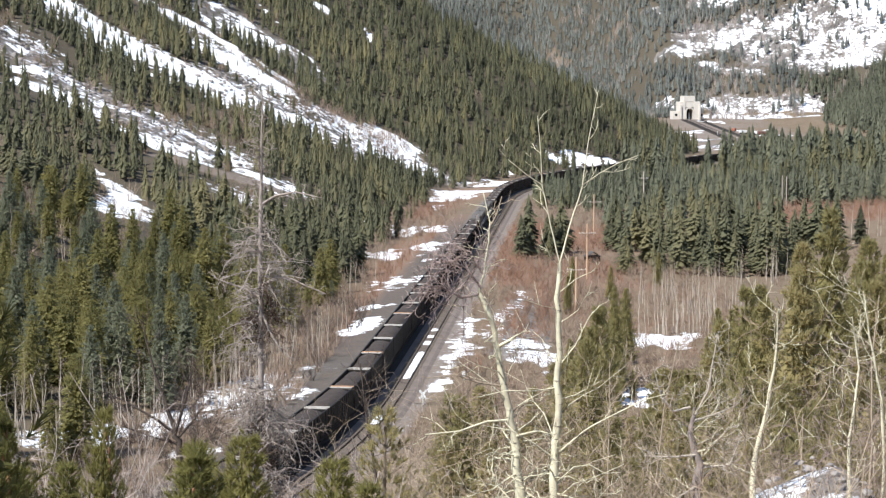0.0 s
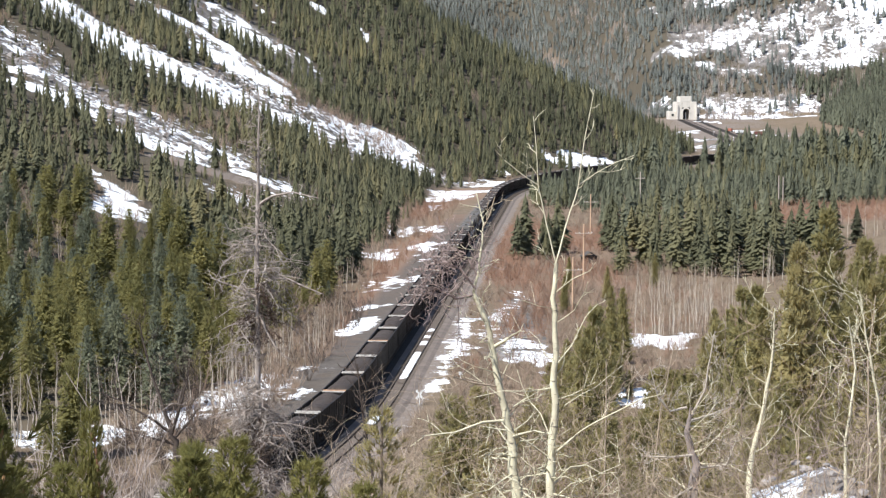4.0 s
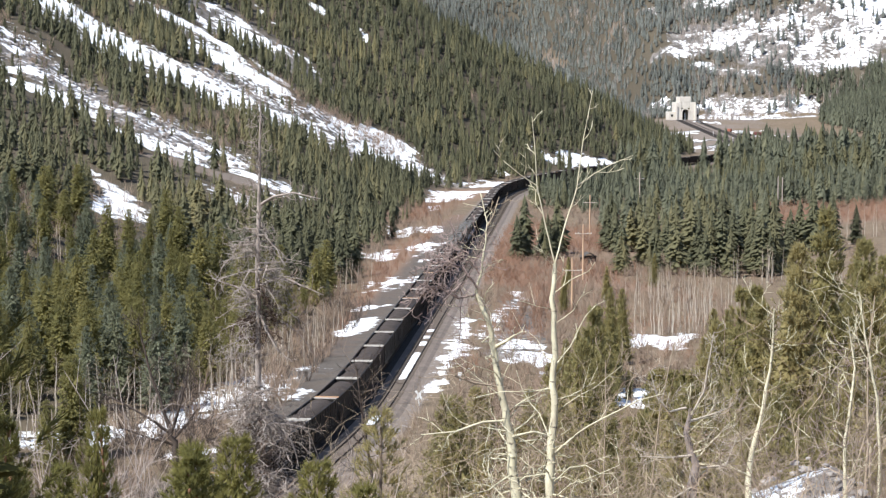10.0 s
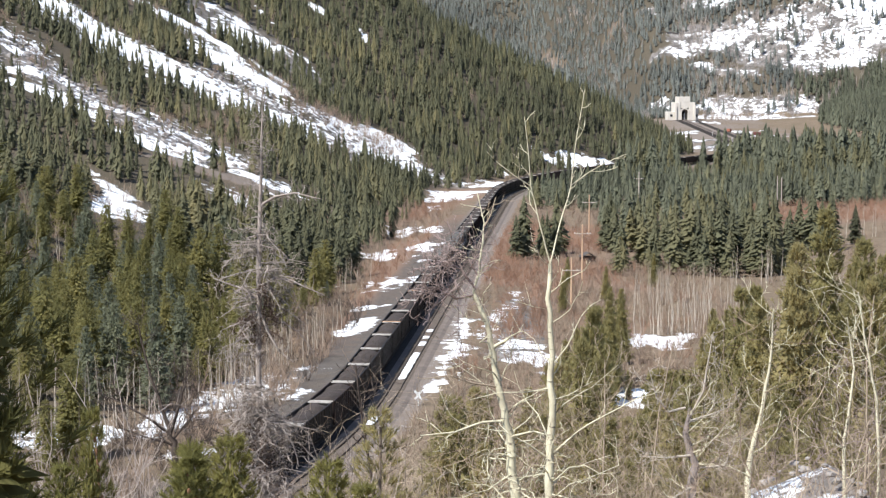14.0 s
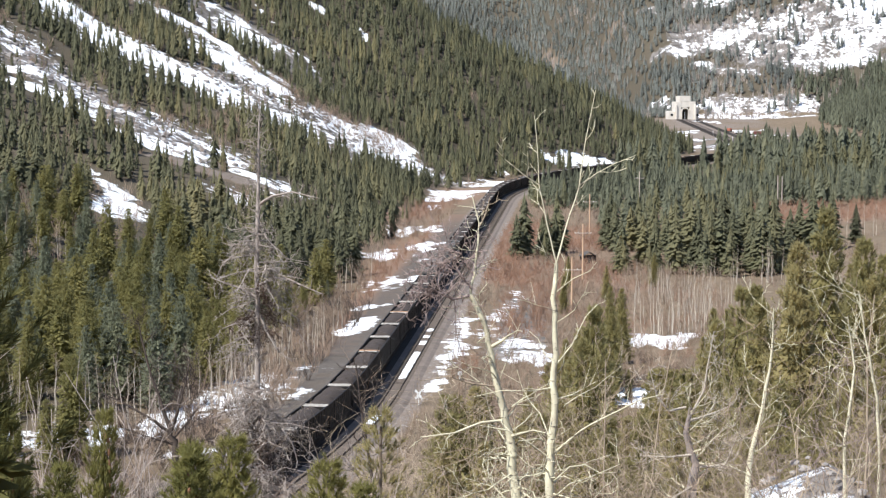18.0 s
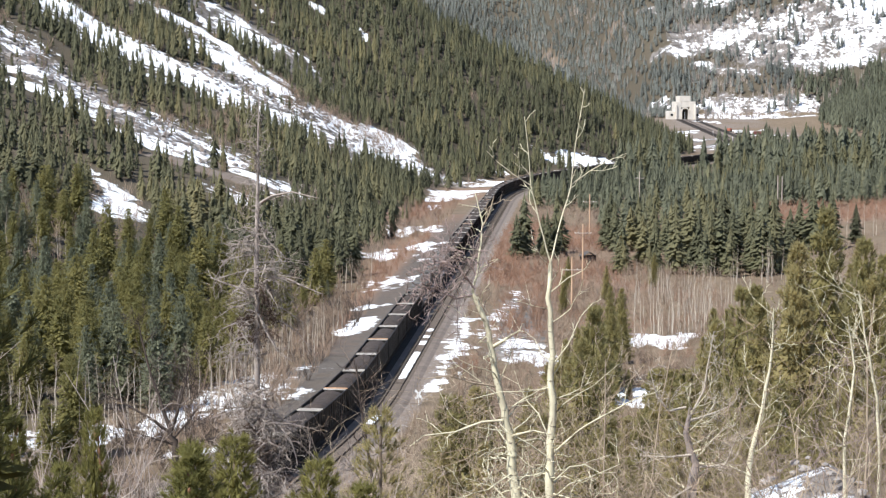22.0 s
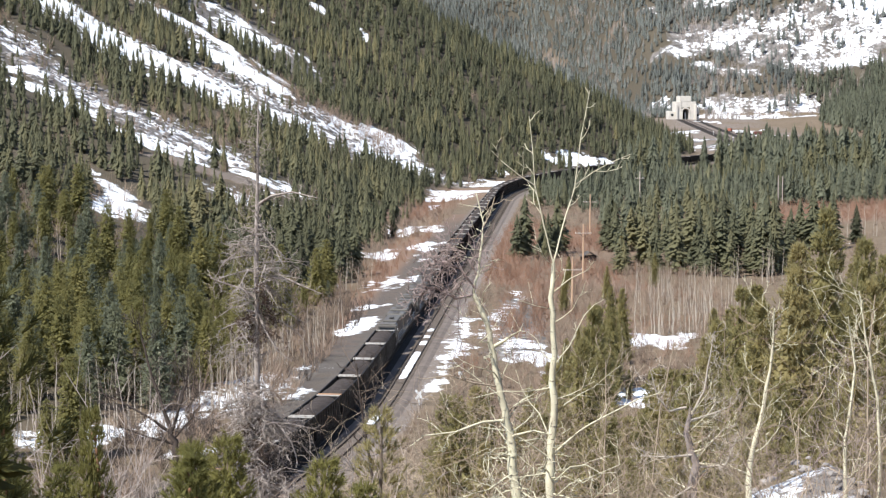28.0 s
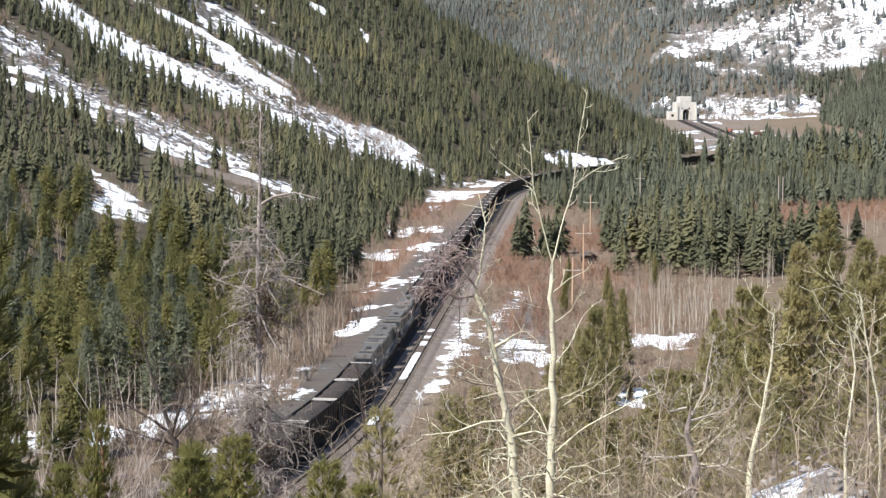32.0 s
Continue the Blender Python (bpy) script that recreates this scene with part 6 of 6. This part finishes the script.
    ob = thing("young_pine", pose(x, y, float(land(x, y)) - 0.1, 0, 0, 40), "dark young pine on the hilltop", "tree", "young pines")
    for name, me in tree_model(rng, edge, 4.6, 0.05, M["young_pine"], 0.1):
        part(name, me, None, ob)
    SWAY.append((ob, None, "edge"))


aspen_pair()
dead_pine()
dark_bush()
slope_aspens()
build_brush()
aspen_stands()
near_pines()


# ---- things along the line ----
def utility_pole(x, y, h, arms, label, turn=0, wood="pole"):
    ob = thing("utility_pole", pose(x, y, float(land(x, y)), 0, 0, turn), label, "pole", "utility poles")
    bm = bmesh.new()
    rod(bm, (0, 0, -0.6), (0, 0, h), 0.23, 0.17, 8)
    part("post", bm, M[wood], ob)
    for z, half in arms:
        bm = bmesh.new()
        box(bm, -half, half, -0.2, -0.06, z - 0.08, z + 0.08, 0.01)
        arm = part("crossarm", bm, M["pale_wood"], ob, "pale weathered crossarm")
        for k in (-0.92, -0.55, 0.55, 0.92):
            bm = bmesh.new()
            rod(bm, (k * half, -0.13, z + 0.08), (k * half, -0.13, z + 0.28), 0.05, 0.035, 6)
            part("insulator", bm, M["white"], arm)
        for k in (-1, 1):
            bm = bmesh.new()
            rod(bm, (0, -0.2, z - 0.75), (k * half * 0.6, -0.2, z - 0.08), 0.025, None, 4)
            part("brace", bm, M["steel"], ob)
    return ob


def build_poles():
    utility_pole(41.9, 499.8, 11.6, [(9.4, 2.0)], "tall reddish wooden utility pole with crossarm in the willows", 5)
    utility_pole(24.8, 335.5, 10.6, [(8.1, 1.9)], "reddish wooden utility pole with pale crossarm", 5)
    utility_pole(30.6, 382.3, 12.2, [(10.2, 1.9)], "slender reddish utility pole in the willows", 5)
    utility_pole(67.3, 600.2, 13.2, [(10.9, 1.6)], "pale utility pole standing in a patch of snow", 5, "pale_wood")
    utility_pole(114.0, 596.3, 10.4, [], "weathered grey pole at the forest edge", 0, "grey_wood")
    utility_pole(115.6, 597.0, 9.8, [], "weathered grey pole at the forest edge", 0, "grey_wood")
    utility_pole(-44.0, 206.5, 3.1, [(1.9, 2.3)], "low pale wooden post with a long crossbar by the snowbank", 8, "pale_wood")
    ob = thing("shed", pose(34.7, 418, float(land(34.7, 418)) - 0.6, 0, 0, 10), "small dark brown shed in the willows", "shed")
    bm = bmesh.new()
    box(bm, -1.6, 1.6, -1.5, 1.5, -0.3, 2.5)
    part("wall", bm, M["car_brown"], ob)
    bm = bmesh.new()
    for k in (-1, 1):
        verts = [bm.verts.new(p) for p in ((0, -1.8, 3.5), (0, 1.8, 3.5), (k * 1.9, 1.8, 2.4), (k * 1.9, -1.8, 2.4), (0, -1.8, 3.4), (0, 1.8, 3.4), (k * 1.9, 1.8, 2.3), (k * 1.9, -1.8, 2.3))]
        for q in ((0, 1, 2, 3), (7, 6, 5, 4), (0, 3, 7, 4), (1, 5, 6, 2), (2, 6, 7, 3)):
            bm.faces.new([verts[i] for i in q])
    part("roof", bm, M["loco_dark"], ob)
    bm = bmesh.new()
    box(bm, -0.5, 0.5, -1.56, -1.5, -0.2, 1.9)
    part("door", bm, M["soot"], ob)


def marker(x, y, h, crossed=False):
    ob = thing("marker_post", pose(x, y, float(land(x, y)), 0, 0, 4), "white crossed boards on a trackside post" if crossed else "white trackside marker post", "post", "marker posts")
    bm = bmesh.new()
    rod(bm, (0, 0, -0.2), (0, 0, h), 0.07, None, 6)
    part("post", bm, M["white"], ob)
    for tilt in ((-1, 1) if crossed else (0,)):
        bm = bmesh.new()
        if crossed:
            box(bm, -0.75, 0.75, -0.12 - 0.025 * tilt, -0.09 - 0.025 * tilt, -0.14, 0.14)
            bmesh.ops.transform(bm, matrix=Matrix.Translation((0, 0, h - 0.3)) @ Matrix.Rotation(radians(52 * tilt), 4, "Y"), verts=bm.verts)
        else:
            box(bm, -0.28, 0.28, -0.1, -0.06, h - 0.5, h)
        part("board" if crossed else "plate", bm, M["white"], ob)


def snow_slab(s0, s1, off, half, rng, top=-0.09):
    """A melting slab of snow that lies between or beside the rails."""
    n, k = 9, 5
    v = []
    for i in range(n):
        for j in range(k):
            a, b = i / (n - 1), j / (k - 1) * 2 - 1
            edge = (1 - abs(2 * a - 1) ** 4) * (1 - abs(b) ** 4)
            x, y, z, _ = line_at(s0 + (s1 - s0) * (a + rng.uniform(-0.04, 0.04)), off + b * half * (0.78 + 0.25 * rng.random()))
            v.append((float(x), float(y), float(z) + top - 0.16 + 0.16 * edge + rng.uniform(0, 0.03)))
    idx = np.arange(n * k).reshape(n, k)
    quads = np.stack([idx[:-1, :-1], idx[1:, :-1], idx[1:, 1:], idx[:-1, 1:]], -1).reshape(-1, 4)
    ob = new("snow_patch", mesh_of("snow_patch", v, quads, [M["snow"]], None, True))
    return tagged(ob, "melting strip of old snow between the rails", "snow", "snow on the track")


def build_trackside():
    rng = random.Random(99)
    for s0, s1 in ((10.5, 19), (18.6, 27), (26.6, 36), (43, 47.5), (51, 54), (59, 62), (-23, -17)):
        snow_slab(s0, s1, 4.70, 0.62, rng, -0.05)
    marker(-3.2, 229, 1.7, True)
    marker(2.4, 250, 1.2)


# ---- the tunnel mouth and its yard ----
def build_portal():
    ob = thing("tunnel_portal", pose(206.8, 1500, 34.0, 0, 0, 4), "stepped pale concrete railway tunnel portal with arched mouth", "tunnel portal", kind="structure")

    def block(name, x0, x1, z0, z1, y0, y1, label=""):
        bm = bmesh.new()
        box(bm, x0, x1, y0, y1, z0, z1, 0.25)
        return part(name, bm, M["concrete"], ob, label)

    block("pier", -8.2, -3.6, -3, 14.6, 0, 18)
    block("pier", 3.6, 9.0, -3, 14.6, 0.004, 18)
    block("lintel", -3.602, 3.602, 9.6, 16.0, 0.3, 18)
    block("tower", -5.4, 4.6, 14.5, 19.4, 0.2, 15)
    block("wing_wall", -14.5, -8.21, -3, 6.6, 2, 13, "low concrete wing wall")
    block("wing_wall", 9.01, 11.8, -3, 10.0, 1.5, 13, "concrete wing wall")
    block("buttress", -8.6, -6.9, -3, 12.2, -1.2, 0.5)
    block("buttress", 7.6, 9.4, -3, 12.2, -1.2, 0.5)
    # the arch ring and the bore
    bm = bmesh.new()
    outer, inner = [], []
    for i in range(13):
        a = math.pi * i / 12
        outer.append((3.7 * math.cos(a), 6.0 + 3.7 * math.sin(a)))
        inner.append((2.7 * math.cos(a), 6.0 + 2.7 * math.sin(a)))
    outer, inner = [(3.7, -1)] + outer + [(-3.7, -1)], [(2.7, -1)] + inner + [(-2.7, -1)]
    front = [[bm.verts.new((x, -0.3, z)) for x, z in row] for row in (outer, inner)]
    deep = [[bm.verts.new((x, y, z)) for x, z in row] for row, y in ((outer, 1.2), (inner, 17))]
    for i in range(len(outer) - 1):
        bm.faces.new((front[0][i], front[0][i + 1], front[1][i + 1], front[1][i]))
        bm.faces.new((front[1][i], front[1][i + 1], deep[1][i + 1], deep[1][i]))
        bm.faces.new((front[0][i + 1], front[0][i], deep[0][i], deep[0][i + 1]))
    part("arch", bm, M["concrete"], ob, "smoke-greyed arch ring")
    # a black box closes the bore, added for the darkness of its depth
    bm = bmesh.new()
    box(bm, -2.6, 2.6, 12, 16, -1, 8.6)
    part("bore", bm, M["soot"], ob, "black depth of the tunnel")
    bm = bmesh.new()
    box(bm, -0.35, 0.25, 2.0, 2.3, -0.6, 5.6, 0.04)
    part("door_edge", bm, M["white"], ob, "slender white upright in the tunnel mouth")
    for x in (-11.2, 10.4):
        bm = bmesh.new()
        box(bm, x - 1.0, x + 1.0, 1.9 if x < 0 else 1.4, 2.05 if x < 0 else 1.55, 2.2, 4.2)
        part("window", bm, M["glass"], ob)


def truck_thing(x, y, turn, paint, label):
    ob = thing("work_truck", pose(x, y, float(land(x, y)), 0, 0, turn), label, "truck", "yard vehicles")
    bm = bmesh.new()
    box(bm, -3.4, 1.3, -1.2, 1.2, 0.9, 2.9, 0.1)
    part("body", bm, M[paint], ob)
    bm = bmesh.new()
    box(bm, 1.45, 3.4, -1.15, 1.15, 0.7, 2.6, 0.25)
    cab = part("cab", bm, M[paint], ob)
    bm = bmesh.new()
    box(bm, 2.2, 3.43, -1.17, 1.17, 1.7, 2.35, 0.05)
    part("window", bm, M["glass"], cab)
    for wx in (-2.4, 2.3):
        for side in (-1.05, 1.05):
            bm = bmesh.new()
            rod(bm, (wx, side - 0.15, 0.5), (wx, side + 0.15, 0.5), 0.5, None, 12)
            part("wheel", bm, M["soot"], ob)


def build_yard():
    truck_thing(212.5, 1302, 70, "orange", "orange railway work truck parked in the yard")
    truck_thing(216.0, 1280, 15, "white", "white railway work truck parked in the yard")
    truck_thing(222.5, 1270, 100, "white", "white railway work truck parked in the yard")
    truck_thing(227, 1266, 15, "red", "red railway work truck parked in the yard")
    rng = random.Random(123)
    for x, y in ((196, 1215), (191.5, 1245), (193, 1170), (188, 1120), (205, 1190)):
        marker(x, y, 3.2)
    for k in range(34):
        x, y = rng.uniform(150, 196), rng.uniform(1060, 1330)
        if k > 22:
            x, y = rng.uniform(206, 232), rng.uniform(1440, 1480)
        elif k > 15:
            x, y = rng.uniform(216, 250), rng.uniform(1255, 1420)
        u, _ = across(x, y)
        if -8 < u < 6 and k < 23:
            continue
        n = 7
        v, f = [(0, 0, 0.5)], []
        for i in range(n):
            a = 6.283 * i / n
            v.append((rng.uniform(2.5, 6) * math.cos(a), rng.uniform(1.5, 3.5) * math.sin(a), -0.3))
        f = [(0, 1 + i, 1 + (i + 1) % n) for i in range(n)]
        me = mesh_of("snow_patch", v, f, [M["snow"]], None, True)
        ob = tagged(new("snow_patch", me), "small heap of old snow in the yard", "snow", "snow heaps in the yard")
        ob.matrix_basis = pose(x, y, float(land(x, y)))


def stones():
    """Loose rock on the snowy bank, on the scree and along the line's shoulders."""
    rng = random.Random(131)
    shapes = []
    for _ in range(6):
        bm = bmesh.new()
        bmesh.ops.create_icosphere(bm, subdivisions=1, radius=1.0)
        for v in bm.verts:
            v.co *= rng.uniform(0.65, 1.2)
            v.co.z *= 0.6
        bm.verts.ensure_lookup_table()
        shapes.append((np.array([tuple(v.co) for v in bm.verts]), np.array([[v.index for v in f.verts] for f in bm.faces]), np.zeros(len(bm.faces), int)))
        bm.free()
    g = np.random.RandomState(17)
    x, y = 8.0 + g.normal(0, 1.4, 150), 39 + g.normal(0, 3.2, 150)
    crowd("bank_rocks", shapes, rows_of(x, y, g, 0.03, 0.17), [M["stone"]], "grey broken rocks on the snowy bank", "rocks")
    x, y, p, g = jitter_grid(-180, 10, 420, 800, 3.0, 132)
    ok = (strokes(x, y, ROCK) > 0.5) & (p < 0.65) & in_sight(x, y, 3)
    crowd("scree_boulders", shapes, rows_of(x[ok], y[ok], g, 0.4, 1.6), [M["stone"]], "grey boulders on the snowy scree", "rocks")
    s, off = g.uniform(-60, 300, 900), g.normal(8.6, 0.9, 900)
    x, y, _, _ = line_at(s, off)
    crowd("shoulder_stones", shapes, rows_of(x, y, g, 0.08, 0.28), [M["stone"]], "loose stones along the ballast shoulder", "rocks")


stones()
build_poles()
build_trackside()
build_portal()
build_yard()


# ---- what moves ----
# seconds and sideways lean of the forked aspen's top in hundredths of its rest, as gusts take it
FORK = "0:1.5 .5:-3 1:-1.5 1.5:2.5 2:3 2.5:7 3:-5 3.5:3.5 4.5:-2 5.5:0 6:5 6.5:3.5 7:0 7.5:-2 8:3 8.5:-16 9:-2 9.5:-5 10:0 11:-1.5 12:-4 12.5:-2 13:-11.5 13.5:-17.5 14:-7 14.5:-4 15.5:-3 16.5:-4 17:8 17.5:-4 18:3 18.5:-2 19:-3 19.5:.5 20:-3.5 20.5:-8 21:-4 21.5:-2 22:-7.5 22.5:-20 23:-8.5 23.5:2 24:2 24.5:-6.5 25:-1 25.3:8 26.5:-2 27.5:-.5 28:-3 29:-3.5 29.5:-6.5 30:-5.5 30.5:-3.5 31:7.5 31.5:4.5 32:-5.5"
HEAD = "0:8 .5:-4 1:1 1.5:2 2.5:6 3.5:4 5:0 6:6 7:2 7.8:1 8:-2 8.5:10 9:7 9.5:1 10:10 10.5:1 11:7 11.5:9 12:-5 12.5:9 13:1 13.5:10 14:6 14.5:6 16.5:4 17:7 17.5:7 18:-4 18.5:13 19:6 19.5:-1 20:12 20.5:-7 21:7 21.5:1 22:2 22.5:13 23:6 23.5:12 24:10 24.5:5 25:9 25.5:6 27.5:5 28.5:1 29:4 29.5:9 30:0 30.5:8 31:3 31.5:5 32:6"
DEAD = "0:0 1:0 1.5:1 2.5:-1 3.5:1 5.5:-3 6:0 6.5:-1 7:2 7.5:3 8:-1 9:3 9.5:-1 10:3 11:1 11.5:4 12:-1 12.5:3 13:1 13.5:-2 14:6 14.5:-6 16.5:5 17:-1 18:2 18.5:0 19:5 19.5:0 20.5:5 21:2 23:1 24:3 25:0 27.5:0 29:0 29.5:3 31:3 32:3"


def gusts(text):
    return [(float(a), float(b)) for a, b in (row.split(":") for row in text.split())]


def motions():
    times = [i * 1.6 for i in range(21)]
    for ob, at, span, turned in CONSIST:
        flip = pose(0, 0, 0, 0, 0, 180) if turned else Matrix()
        walk(ob, [(t, train_pose(at - SPEED * t, span) @ flip) for t in times])
    rng = random.Random(9)
    for ob, pivot, tag in SWAY:
        rest = ob.matrix_basis.copy()
        spot = Matrix.Translation(rest.translation)
        if tag in ("fork", "head", "dead"):
            rows, reach = {"fork": (gusts(FORK), 371.0), "head": (gusts(HEAD), 415.0), "dead": (gusts(DEAD), 640.0)}[tag]
            walk(ob, [(t, spot @ pose(0, 0, 0, 0, math.degrees(a / reach), 0)) for t, a in rows])
        else:
            big = 2.2 if tag == "edge" else 1.6
            t, rows = 0.0, []
            while t < 32.0:
                rows.append((t, spot @ pose(0, 0, 0, rng.gauss(0, big * 0.5), rng.gauss(0, big), 0) @ spot.inverted() @ rest))
                t += rng.uniform(0.4, 0.8)
            rows.append((32.0, rows[-1][1]))
            walk(ob, rows)


motions()
